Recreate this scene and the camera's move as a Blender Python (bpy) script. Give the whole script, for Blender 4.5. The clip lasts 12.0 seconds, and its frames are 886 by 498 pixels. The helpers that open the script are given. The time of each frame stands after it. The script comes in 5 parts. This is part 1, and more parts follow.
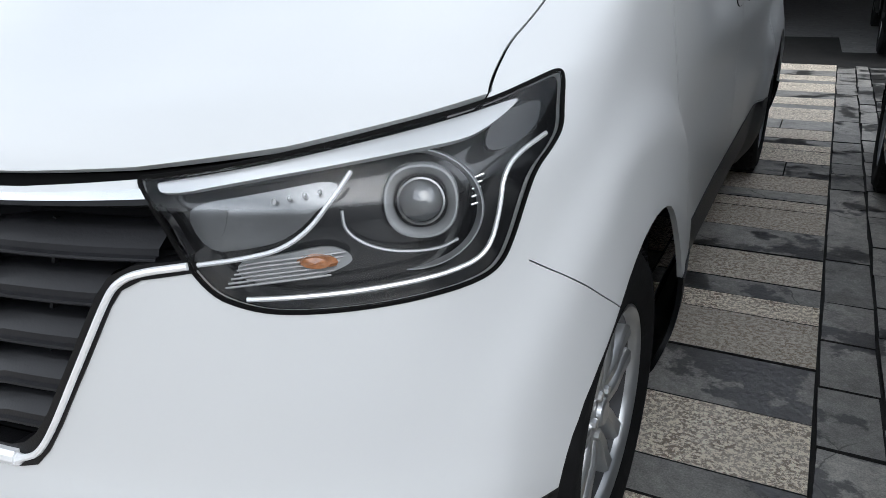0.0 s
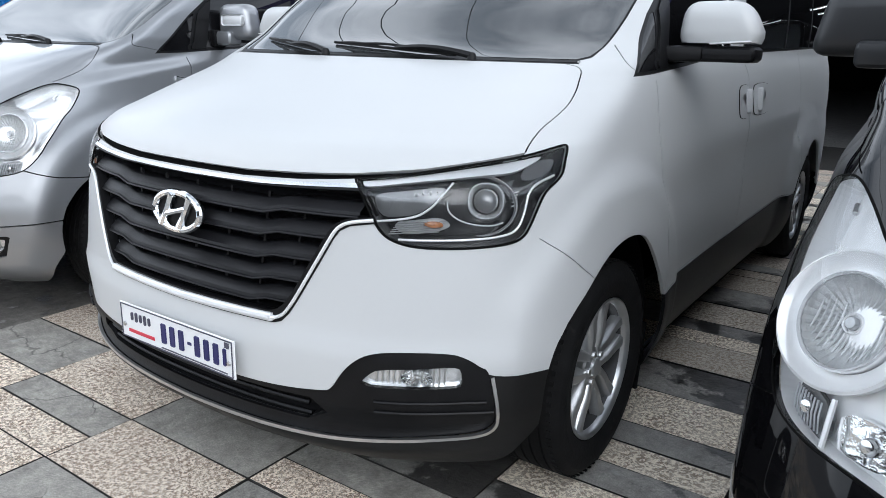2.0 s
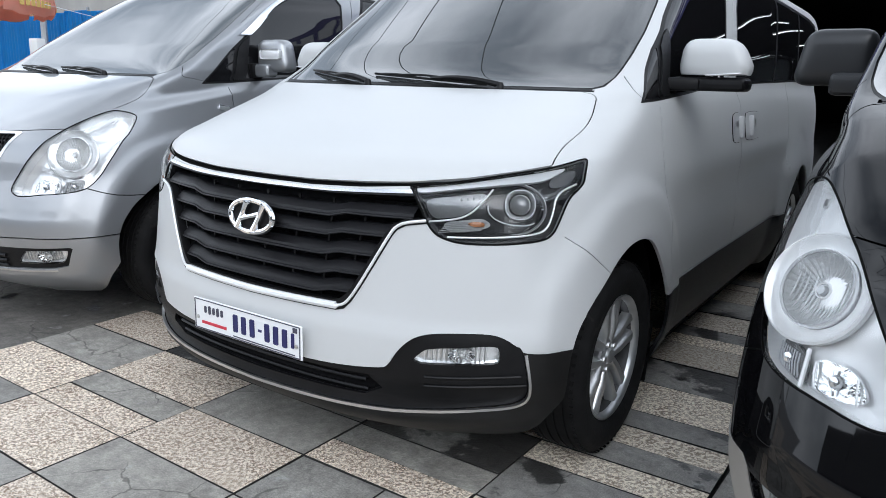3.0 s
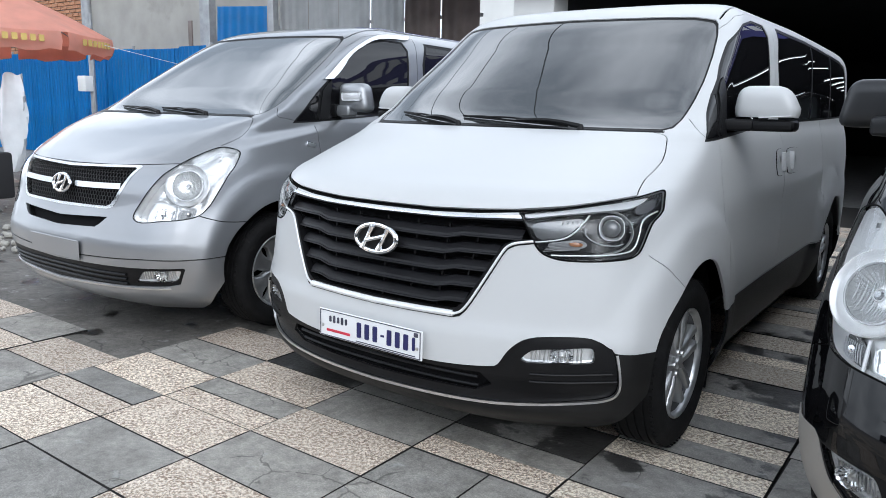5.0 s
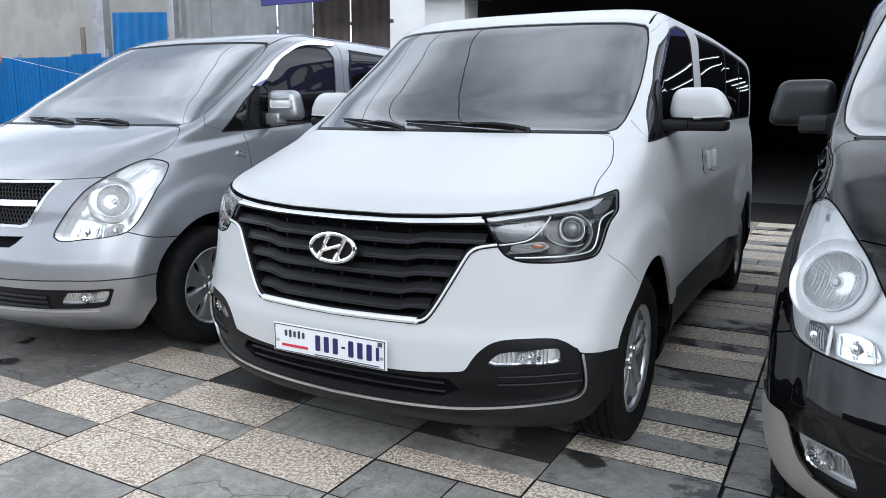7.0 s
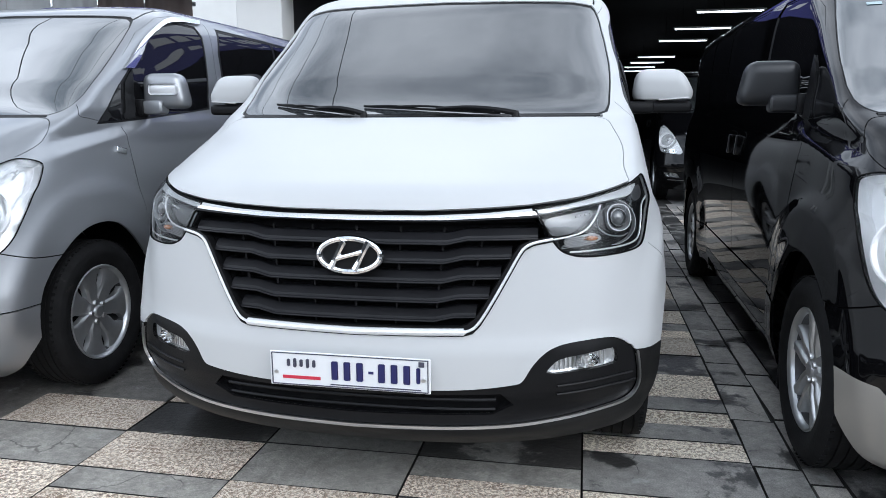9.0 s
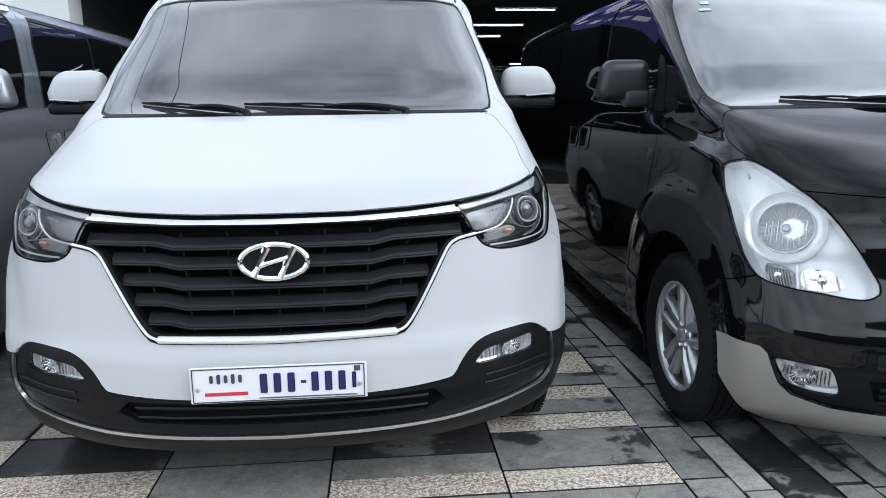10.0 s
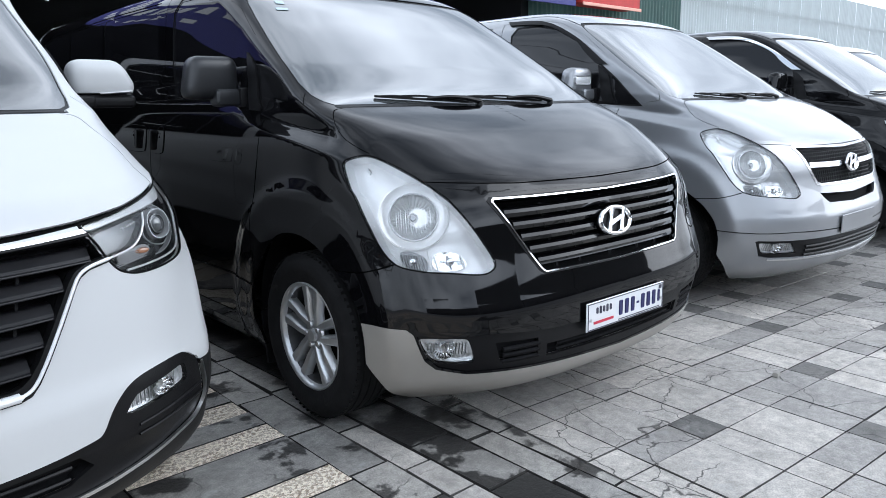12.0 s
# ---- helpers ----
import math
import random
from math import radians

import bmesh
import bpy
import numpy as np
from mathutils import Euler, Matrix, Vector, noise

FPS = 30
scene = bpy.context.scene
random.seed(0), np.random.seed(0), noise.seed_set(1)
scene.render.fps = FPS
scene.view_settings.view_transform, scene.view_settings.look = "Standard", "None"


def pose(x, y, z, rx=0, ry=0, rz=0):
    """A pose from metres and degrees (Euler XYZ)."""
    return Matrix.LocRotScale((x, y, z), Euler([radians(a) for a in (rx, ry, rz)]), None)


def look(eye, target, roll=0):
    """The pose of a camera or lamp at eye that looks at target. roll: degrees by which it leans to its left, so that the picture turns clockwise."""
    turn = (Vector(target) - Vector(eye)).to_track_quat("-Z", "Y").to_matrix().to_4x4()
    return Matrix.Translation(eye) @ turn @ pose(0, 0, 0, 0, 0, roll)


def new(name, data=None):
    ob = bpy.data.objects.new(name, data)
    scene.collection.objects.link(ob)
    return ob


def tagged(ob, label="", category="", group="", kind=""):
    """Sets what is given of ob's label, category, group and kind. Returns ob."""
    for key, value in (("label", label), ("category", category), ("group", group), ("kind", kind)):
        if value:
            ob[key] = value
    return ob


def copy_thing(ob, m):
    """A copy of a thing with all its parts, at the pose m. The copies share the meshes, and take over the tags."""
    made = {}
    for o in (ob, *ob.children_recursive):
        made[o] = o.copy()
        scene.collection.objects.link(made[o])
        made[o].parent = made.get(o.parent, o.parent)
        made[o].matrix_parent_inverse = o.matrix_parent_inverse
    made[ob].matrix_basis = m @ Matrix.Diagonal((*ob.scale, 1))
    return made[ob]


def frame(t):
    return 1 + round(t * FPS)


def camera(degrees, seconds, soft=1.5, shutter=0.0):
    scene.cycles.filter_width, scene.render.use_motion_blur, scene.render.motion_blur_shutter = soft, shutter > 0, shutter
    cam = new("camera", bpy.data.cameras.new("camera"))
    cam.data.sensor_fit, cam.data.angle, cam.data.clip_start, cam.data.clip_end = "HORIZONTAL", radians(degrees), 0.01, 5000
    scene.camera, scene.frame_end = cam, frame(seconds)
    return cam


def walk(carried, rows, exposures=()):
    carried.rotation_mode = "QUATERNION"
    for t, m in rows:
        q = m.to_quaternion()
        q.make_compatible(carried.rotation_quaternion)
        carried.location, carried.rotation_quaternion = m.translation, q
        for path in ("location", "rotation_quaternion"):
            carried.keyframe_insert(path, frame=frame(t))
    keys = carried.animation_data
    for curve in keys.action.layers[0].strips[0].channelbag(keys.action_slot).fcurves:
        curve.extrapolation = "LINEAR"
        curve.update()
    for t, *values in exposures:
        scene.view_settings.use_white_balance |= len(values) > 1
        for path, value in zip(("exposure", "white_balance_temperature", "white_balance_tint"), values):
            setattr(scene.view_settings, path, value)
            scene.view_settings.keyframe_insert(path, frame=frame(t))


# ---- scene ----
cam = camera(62.5, 12.0, soft=0.85)
PATH = [
    (0, (1.203, -0.435, 1.215), (0.394, 1.23, 0.458), -1.6),
    (0.5, (1.345, -0.725, 1.25), (0.446, 0.945, 0.616), 0.2),
    (1, (1.44, -0.922, 1.274), (0.447, 0.706, 0.672), 1.2),
    (1.5, (1.478, -1.115, 1.285), (0.444, 0.497, 0.708), 1.5),
    (2, (1.68, -1.216, 1.3), (0.632, 0.401, 0.764), 1.4),
    (2.5, (1.796, -1.322, 1.318), (0.746, 0.307, 0.825), 1.4),
    (3, (1.76, -1.57, 1.285), (0.706, 0.069, 0.834), 1.5),
    (3.2, (1.732, -1.692, 1.297), (0.68, -0.051, 0.851), 1.6),
    (4.8, (1.802, -2.051, 1.335), (0.68, -0.439, 0.955), 1.3),
    (5, (1.73, -2.072, 1.317), (0.627, -0.445, 0.949), 1.4),
    (5.5, (1.708, -2.077, 1.309), (0.626, -0.432, 0.953), 1.1),
    (6, (1.696, -2.076, 1.311), (0.663, -0.401, 0.957), 1.0),
    (6.5, (1.631, -2.119, 1.317), (0.662, -0.405, 0.965), 0.6),
    (7, (1.555, -2.145, 1.31), (0.665, -0.388, 0.962), 0.4),
    (7.2, (1.511, -2.134, 1.297), (0.656, -0.359, 0.956), 0.5),
    (8.8, (0.722, -2.105, 1.286), (0.313, -0.182, 0.924), -0.2),
    (9, (0.644, -2.097, 1.272), (0.322, -0.157, 0.907), -0.3),
    (9.5, (0.441, -2.067, 1.285), (0.374, -0.105, 0.906), -0.4),
    (10, (0.258, -2.114, 1.292), (0.479, -0.165, 0.903), -0.8),
    (10.5, (0.151, -2.132, 1.303), (0.74, -0.26, 0.916), -0.9),
    (11, (0.142, -2.052, 1.297), (1.066, -0.321, 0.91), -1.2),
    (11.5, (0.074, -1.956, 1.281), (1.261, -0.393, 0.896), -1.3),
    (12, (-0.029, -1.814, 1.284), (1.32, -0.393, 0.883), -0.8),
]
walk(cam, [(t, look(eye, target, roll)) for t, eye, target, roll in PATH],
     exposures=[(0.0, -0.28, 6100, 9), (0.5, -0.20, 6100, 9), (1.0, -0.29, 6050, 9), (3.0, -0.33, 5980, 9), (8.0, -0.30, 5880, 9), (12.0, -0.27, 5800, 9)])

# ---------------------------------------------------------------- light
world = bpy.data.worlds.new("overcast_sky")
scene.world = world
world.use_nodes = True
wn, wl = world.node_tree.nodes, world.node_tree.links
wn.clear()
w_out = wn.new("ShaderNodeOutputWorld")
w_bg = wn.new("ShaderNodeBackground")
w_sky = wn.new("ShaderNodeTexSky")
w_sky.sky_type, w_sky.sun_disc = "NISHITA", False
w_sky.sun_elevation, w_sky.sun_rotation = radians(37), radians(129)
w_sky.air_density, w_sky.dust_density, w_sky.ozone_density = 1.0, 3.0, 1.0
w_bg.inputs["Strength"].default_value = 0.12
w_tc = wn.new("ShaderNodeTexCoord")
w_map = wn.new("ShaderNodeMapping")
w_map.inputs["Scale"].default_value = (1.0, 1.0, 2.4)
w_noise = wn.new("ShaderNodeTexNoise")
w_noise.inputs["Scale"].default_value = 1.9
w_noise.inputs["Detail"].default_value = 6
w_ramp = wn.new("ShaderNodeValToRGB")
w_ramp.color_ramp.elements[0].position, w_ramp.color_ramp.elements[0].color = 0.36, (3.4, 3.7, 4.05, 1)
w_ramp.color_ramp.elements[1].position, w_ramp.color_ramp.elements[1].color = 0.64, (12.4, 12.6, 12.9, 1)
w_mix = wn.new("ShaderNodeMixRGB")
w_mix.inputs["Fac"].default_value = 0.88
wl.new(w_tc.outputs["Generated"], w_map.inputs["Vector"])
wl.new(w_map.outputs["Vector"], w_noise.inputs["Vector"])
wl.new(w_noise.outputs["Fac"], w_ramp.inputs["Fac"])
wl.new(w_sky.outputs["Color"], w_mix.inputs["Color1"])
wl.new(w_ramp.outputs["Color"], w_mix.inputs["Color2"])
# clouds are brighter round the hidden sun, and thick and darker overhead
SUN_WAY = Vector((0.44, -0.72, 0.56)).normalized()
w_dot = wn.new("ShaderNodeVectorMath")
w_dot.operation = "DOT_PRODUCT"
w_dot.inputs[1].default_value = SUN_WAY
wl.new(w_tc.outputs["Generated"], w_dot.inputs[0])
w_glow = wn.new("ShaderNodeMapRange")
w_glow.interpolation_type = "SMOOTHSTEP"
for key, value in (("From Min", -0.1), ("From Max", 1.0), ("To Min", 1.06), ("To Max", 1.34)):
    w_glow.inputs[key].default_value = value
wl.new(w_dot.outputs["Value"], w_glow.inputs["Value"])
w_up = wn.new("ShaderNodeSeparateXYZ")
wl.new(w_tc.outputs["Generated"], w_up.inputs["Vector"])
w_lid = wn.new("ShaderNodeMapRange")
w_lid.interpolation_type = "SMOOTHSTEP"
for key, value in (("From Min", 0.60), ("From Max", 0.92), ("To Min", 2.1), ("To Max", 1.05)):
    w_lid.inputs[key].default_value = value
wl.new(w_up.outputs["Z"], w_lid.inputs["Value"])
w_both = wn.new("ShaderNodeMath")
w_both.operation = "MULTIPLY"
wl.new(w_lid.outputs["Result"], w_both.inputs[0])
wl.new(w_glow.outputs["Result"], w_both.inputs[1])
w_gain = wn.new("ShaderNodeVectorMath")
w_gain.operation = "SCALE"
wl.new(w_mix.outputs["Color"], w_gain.inputs[0])
wl.new(w_both.outputs["Value"], w_gain.inputs["Scale"])
wl.new(w_gain.outputs["Vector"], w_bg.inputs["Color"])
wl.new(w_bg.outputs["Background"], w_out.inputs["Surface"])

sun_data = bpy.data.lights.new("sun", "SUN")
sun_data.energy, sun_data.angle, sun_data.color = 0.95, radians(40), (1.0, 0.985, 0.96)
sun = new("sun", sun_data)
sun.matrix_world = look(Vector((0.57, -0.58, 0.58)) * 20, (0, 0, 0))


# ---------------------------------------------------------------- materials
def mat(name, color, rough=0.5, metal=0.0, coat=0.0, ior=1.5, vary=0.0, scale=8.0, bump=0.0, bump_scale=60.0, dirt=None, dirt_at=0.6, spec=0.5):
    m = bpy.data.materials.new(name)
    m.use_nodes = True
    n, k = m.node_tree.nodes, m.node_tree.links
    b = n["Principled BSDF"]
    b.inputs["Base Color"].default_value = (*color, 1)
    b.inputs["Roughness"].default_value = rough
    b.inputs["Metallic"].default_value = metal
    b.inputs["IOR"].default_value = ior
    b.inputs["Specular IOR Level"].default_value = spec
    b.inputs["Coat Weight"].default_value = coat
    b.inputs["Coat Roughness"].default_value = 0.03
    if vary or bump or dirt:
        tc = n.new("ShaderNodeTexCoord")
        if vary or dirt:
            ns = n.new("ShaderNodeTexNoise")
            ns.inputs["Scale"].default_value, ns.inputs["Detail"].default_value = scale, 6
            k.new(tc.outputs["Object"], ns.inputs["Vector"])
            rp = n.new("ShaderNodeValToRGB")
            lo = [max(0, c * (1 - vary)) for c in color]
            hi = [min(1, c * (1 + vary)) for c in color]
            rp.color_ramp.elements[0].position, rp.color_ramp.elements[0].color = 0.3, (*lo, 1)
            rp.color_ramp.elements[1].position, rp.color_ramp.elements[1].color = 0.7, (*hi, 1)
            k.new(ns.outputs["Fac"], rp.inputs["Fac"])
            last = rp.outputs["Color"]
            if dirt:
                n2 = n.new("ShaderNodeTexNoise")
                n2.inputs["Scale"].default_value, n2.inputs["Detail"].default_value, n2.inputs["Roughness"].default_value = scale * 0.37, 8, 0.65
                k.new(tc.outputs["Object"], n2.inputs["Vector"])
                r2 = n.new("ShaderNodeValToRGB")
                r2.color_ramp.elements[0].position, r2.color_ramp.elements[1].position = dirt_at, dirt_at + 0.12
                k.new(n2.outputs["Fac"], r2.inputs["Fac"])
                mx = n.new("ShaderNodeMixRGB")
                mx.inputs["Color2"].default_value = (*dirt, 1)
                k.new(r2.outputs["Color"], mx.inputs["Fac"])
                k.new(last, mx.inputs["Color1"])
                last = mx.outputs["Color"]
            k.new(last, b.inputs["Base Color"])
        if bump:
            nb = n.new("ShaderNodeTexNoise")
            nb.inputs["Scale"].default_value, nb.inputs["Detail"].default_value = bump_scale, 4
            k.new(tc.outputs["Object"], nb.inputs["Vector"])
            bp = n.new("ShaderNodeBump")
            bp.inputs["Strength"].default_value, bp.inputs["Distance"].default_value = bump, 0.01
            k.new(nb.outputs["Fac"], bp.inputs["Height"])
            k.new(bp.outputs["Normal"], b.inputs["Normal"])
    return m


def clear_mat(name, tint=(1, 1, 1), ior=1.5):
    """Clear plastic or glass: see-through, with a Fresnel gloss."""
    m = bpy.data.materials.new(name)
    m.use_nodes = True
    n, k = m.node_tree.nodes, m.node_tree.links
    n.clear()
    out = n.new("ShaderNodeOutputMaterial")
    mix, tr, gl, fr = n.new("ShaderNodeMixShader"), n.new("ShaderNodeBsdfTransparent"), n.new("ShaderNodeBsdfGlossy"), n.new("ShaderNodeFresnel")
    tr.inputs["Color"].default_value = (*tint, 1)
    gl.inputs["Roughness"].default_value = 0.01
    fr.inputs["IOR"].default_value = ior
    k.new(fr.outputs["Fac"], mix.inputs["Fac"])
    k.new(tr.outputs["BSDF"], mix.inputs[1])
    k.new(gl.outputs["BSDF"], mix.inputs[2])
    k.new(mix.outputs["Shader"], out.inputs["Surface"])
    return m


M = {
    "white": mat("white_paint", (0.53, 0.539, 0.541), 0.36, coat=0.15, vary=0.015, scale=2.0),
    "silver": mat("silver_paint", (0.33, 0.34, 0.355), 0.41, metal=0.78, coat=1.0, vary=0.03, scale=3.0),
    "black": mat("black_paint", (0.0025, 0.0025, 0.003), 0.035, ior=1.43, vary=0.2, scale=4.0),
    "beige": mat("champagne_paint", (0.33, 0.31, 0.28), 0.42, metal=0.3, coat=0.4, vary=0.06, scale=5.0),
    "trim": mat("black_plastic", (0.0055, 0.0055, 0.0062), 0.42, spec=0.22, vary=0.25, scale=9.0, bump=0.08, bump_scale=300),
    "valance": mat("grey_plastic", (0.013, 0.0127, 0.0125), 0.46, spec=0.22, vary=0.2, scale=7.0, bump=0.06, bump_scale=260),
    "gap": mat("shut_gap", (0.004, 0.004, 0.004), 0.9, spec=0.08),
    "grille_plastic": mat("grille_plastic", (0.0115, 0.0115, 0.013), 0.36, spec=0.30, vary=0.2, scale=9.0, bump=0.06, bump_scale=300),
    "corner_smoke": mat("corner_smoke", (0.035, 0.036, 0.038), 0.35),
    "strip": mat("lamp_strip", (0.80, 0.81, 0.82), 0.28, metal=0.35),
    "rubber": mat("tyre_rubber", (0.010, 0.010, 0.0105), 0.8, spec=0.18, vary=0.3, scale=14.0, bump=0.15, bump_scale=90, dirt=(0.045, 0.042, 0.039), dirt_at=0.62),
    "alloy": mat("alloy", (0.52, 0.53, 0.54), 0.30, metal=0.8, vary=0.08, scale=20, dirt=(0.16, 0.15, 0.14), dirt_at=0.66),
    # dark copy of the alloy: shade behind the spokes as colour
    "barrel": mat("barrel_shade", (0.07, 0.07, 0.073), 0.5, metal=0.6, vary=0.2, scale=20),
    "satin_chrome": mat("satin_chrome", (0.60, 0.61, 0.62), 0.20, metal=1.0, vary=0.05, scale=8),
    "chrome": mat("chrome", (0.86, 0.87, 0.88), 0.06, metal=1.0),
    "bar_silver": mat("lamp_bar", (0.60, 0.61, 0.62), 0.30, metal=0.4, vary=.06, scale=9),
    "ring_silver": mat("lamp_ring", (0.42, 0.43, 0.44), 0.22, metal=0.5, vary=.1, scale=40),
    "satin": mat("satin_metal", (0.62, 0.62, 0.62), 0.28, metal=1.0, vary=0.05, scale=12),
    "screen": mat("windscreen", (0.035, 0.038, 0.040), 0.012, ior=2.85, spec=0.5),
    "bright_screen": mat("coated_windscreen", (0.035, 0.040, 0.042), 0.012, ior=4.0, spec=0.5),
    "side_glass": mat("privacy_glass", (0.006, 0.006, 0.007), 0.02, ior=1.5),
    "lens": clear_mat("clear_lens", (0.985, 0.99, 0.99), 1.34),
    "reflector": mat("lamp_reflector", (0.78, 0.79, 0.80), 0.10, metal=1.0, bump=0.3, bump_scale=40),
    "bulbhouse": mat("lamp_housing", (0.88, 0.885, 0.89), 0.26, metal=0.2, vary=0.03, scale=25, bump=0.12, bump_scale=30),
    "reflector_white": mat("silvered_bowl", (0.50, 0.51, 0.515), 0.34, metal=0.35, bump=0.9, bump_scale=38),
    "lamp_chrome": mat("chromed_housing", (0.84, 0.85, 0.86), 0.18, metal=0.6, vary=0.03, scale=25, bump=0.35, bump_scale=16),
    "smoke_lens": mat("smoked_plastic", (0.33, 0.33, 0.335), 0.20, vary=.15, scale=30, coat=1.0),
    "lampdark": mat("lamp_dark_housing", (0.014, 0.0145, 0.016), 0.25, vary=0.12, scale=14, coat=0.6),
    "amber": mat("amber_bulb", (0.40, 0.17, 0.075), 0.2, coat=1.0, vary=.3, scale=120),
    "ball": mat("projector_glass", (0.085, 0.09, 0.095), 0.04, ior=1.8, coat=1.0),
    "plate": mat("plate_white", (0.78, 0.79, 0.80), 0.35, coat=0.3),
    "ink_blue": mat("plate_blue", (0.016, 0.017, 0.10), 0.4),
    "ink_red": mat("plate_red", (0.55, 0.03, 0.06), 0.4),
    "ink_dark": mat("plate_dark", (0.06, 0.06, 0.09), 0.4),
    "dim_reflector": mat("smoked_reflector", (0.36, 0.37, 0.38), 0.30, metal=0.5, vary=.08, scale=5),
    "smoke_panel": mat("smoked_panel", (0.20, 0.205, 0.21), 0.20, metal=0.6, vary=.25, scale=16),
    "mirror_grey": mat("mirror_plastic", (0.016, 0.017, 0.019), 0.34, vary=.15, scale=8),
    "sticker": mat("turquoise_film", (0.40, 0.52, 0.55), 0.25, coat=.6),
    "mesh": mat("grille_mesh", (0.015, 0.015, 0.016), 0.4),
    "interior": mat("dark_interior", (0.008, 0.008, 0.009), 0.85, spec=0.12),
}


from mathutils import geometry

# ---------------------------------------------------------------- building blocks
def part(name, mesh, material, parent=None, label="", smooth=True):
    """Links a bmesh or a mesh as one object, under parent if given."""
    if isinstance(mesh, bmesh.types.BMesh):
        me = bpy.data.meshes.new(name)
        mesh.normal_update()
        mesh.to_mesh(me)
        mesh.free()
        if smooth:
            for p in me.polygons:
                p.use_smooth = True
            me.set_sharp_from_angle(angle=radians(35))
    else:
        me = mesh
    if not me.materials:
        me.materials.append(M[material] if isinstance(material, str) else material)
    ob = new(name, me)
    if parent is not None:
        ob.parent = parent
    if label:
        tagged(ob, label)
    if material == "lens":
        ob.visible_shadow = False
    return ob


def box(x, y, z, bevel=0.0, seg=2, at=(0, 0, 0), turn=(0, 0, 0), bm=None):
    """A block of size x, y, z round the point at, with rounded edges."""
    bm = bm or bmesh.new()
    r = bmesh.ops.create_cube(bm, size=1.0, matrix=Matrix.Diagonal((x, y, z, 1)))
    vs = r["verts"]
    if bevel:
        es = list({e for v in vs for e in v.link_edges})
        b = bmesh.ops.bevel(bm, geom=es, offset=bevel, segments=seg, affect="EDGES", profile=0.6)
        vs = list({v for f in b["faces"] for v in f.verts} | {v for v in vs if v.is_valid})
    bmesh.ops.transform(bm, matrix=pose(*at, *turn), verts=vs)
    return bm


def tube(points, radius, seg=8, bm=None, closed=False, flat=1.0):
    """A round rod along points; radius may be one number or one a point."""
    bm = bm or bmesh.new()
    pts = [Vector(p) for p in points]
    rings = []
    up, last = Vector((0, 0, 1)), None
    for i, p in enumerate(pts):
        a = pts[(i - 1) % len(pts)] if closed or i else p
        b = pts[(i + 1) % len(pts)] if closed or i < len(pts) - 1 else p
        d = (b - a).normalized()
        side = last - d * last.dot(d) if last else d.cross(up)
        side = side.normalized() if side.length > 1e-4 else Vector((1, 0, 0))
        last = side
        top = side.cross(d)
        r = radius[i] if isinstance(radius, (list, tuple)) else radius
        rings.append([bm.verts.new(p + side * r * math.cos(t) + top * r * flat * math.sin(t)) for t in (2 * math.pi * j / seg for j in range(seg))])
    n = len(rings)
    for i in range(n if closed else n - 1):
        a, b = rings[i], rings[(i + 1) % n]
        for j in range(seg):
            bm.faces.new((a[j], a[(j + 1) % seg], b[(j + 1) % seg], b[j]))
    if not closed:
        bm.faces.new(rings[0][::-1])
        bm.faces.new(rings[-1])
    return bm


def lathe(profile, seg=40, bm=None, axis="X", at=(0, 0, 0)):
    """Turns (radius, along) pairs about an axis."""
    bm = bm or bmesh.new()
    rings = []
    for r, h in profile:
        ring = []
        for j in range(seg):
            t = 2 * math.pi * j / seg
            c, s = r * math.cos(t), r * math.sin(t)
            p = {"X": (h, c, s), "Y": (c, h, s), "Z": (c, s, h)}[axis]
            ring.append(bm.verts.new(Vector(p) + Vector(at)))
        rings.append(ring)
    for a, b in zip(rings, rings[1:]):
        for j in range(seg):
            bm.faces.new((a[j], a[(j + 1) % seg], b[(j + 1) % seg], b[j]))
    bmesh.ops.recalc_face_normals(bm, faces=bm.faces)
    return bm


def smooth_line(pts, step=0.02, closed=False, rounds=0):
    """Densifies a polyline; rounds: corner-cutting passes before."""
    p = [tuple(map(float, q)) for q in pts]
    for _ in range(rounds):
        q = [] if closed else [p[0]]
        for a, b in zip(p, p[1:] + (p[:1] if closed else [])):
            q += [(a[0] * 0.75 + b[0] * 0.25, a[1] * 0.75 + b[1] * 0.25), (a[0] * 0.25 + b[0] * 0.75, a[1] * 0.25 + b[1] * 0.75)]
        p = q if closed else q + [p[-1]]
    out = []
    for a, b in zip(p, p[1:] + (p[:1] if closed else [])):
        n = max(1, int(math.hypot(b[0] - a[0], b[1] - a[1]) / step))
        out += [(a[0] + (b[0] - a[0]) * i / n, a[1] + (b[1] - a[1]) * i / n) for i in range(n)]
    return out if closed else out + [p[-1]]


def pchip(xs, ys, x):
    xs, ys, x = np.asarray(xs, float), np.asarray(ys, float), np.asarray(x, float)
    h = np.diff(xs)
    d = np.diff(ys) / h
    m = np.zeros(len(xs))
    m[0], m[-1] = d[0], d[-1]
    for i in range(1, len(xs) - 1):
        if d[i - 1] * d[i] > 0:
            a, b = 2 * h[i] + h[i - 1], h[i] + 2 * h[i - 1]
            m[i] = (a + b) / (a / d[i - 1] + b / d[i])
    i = np.clip(np.searchsorted(xs, x) - 1, 0, len(h) - 1)
    t = (x - xs[i]) / h[i]
    return (2 * t**3 - 3 * t**2 + 1) * ys[i] + (t**3 - 2 * t**2 + t) * h[i] * m[i] + (-2 * t**3 + 3 * t**2) * ys[i + 1] + (t**3 - t**2) * h[i] * m[i + 1]


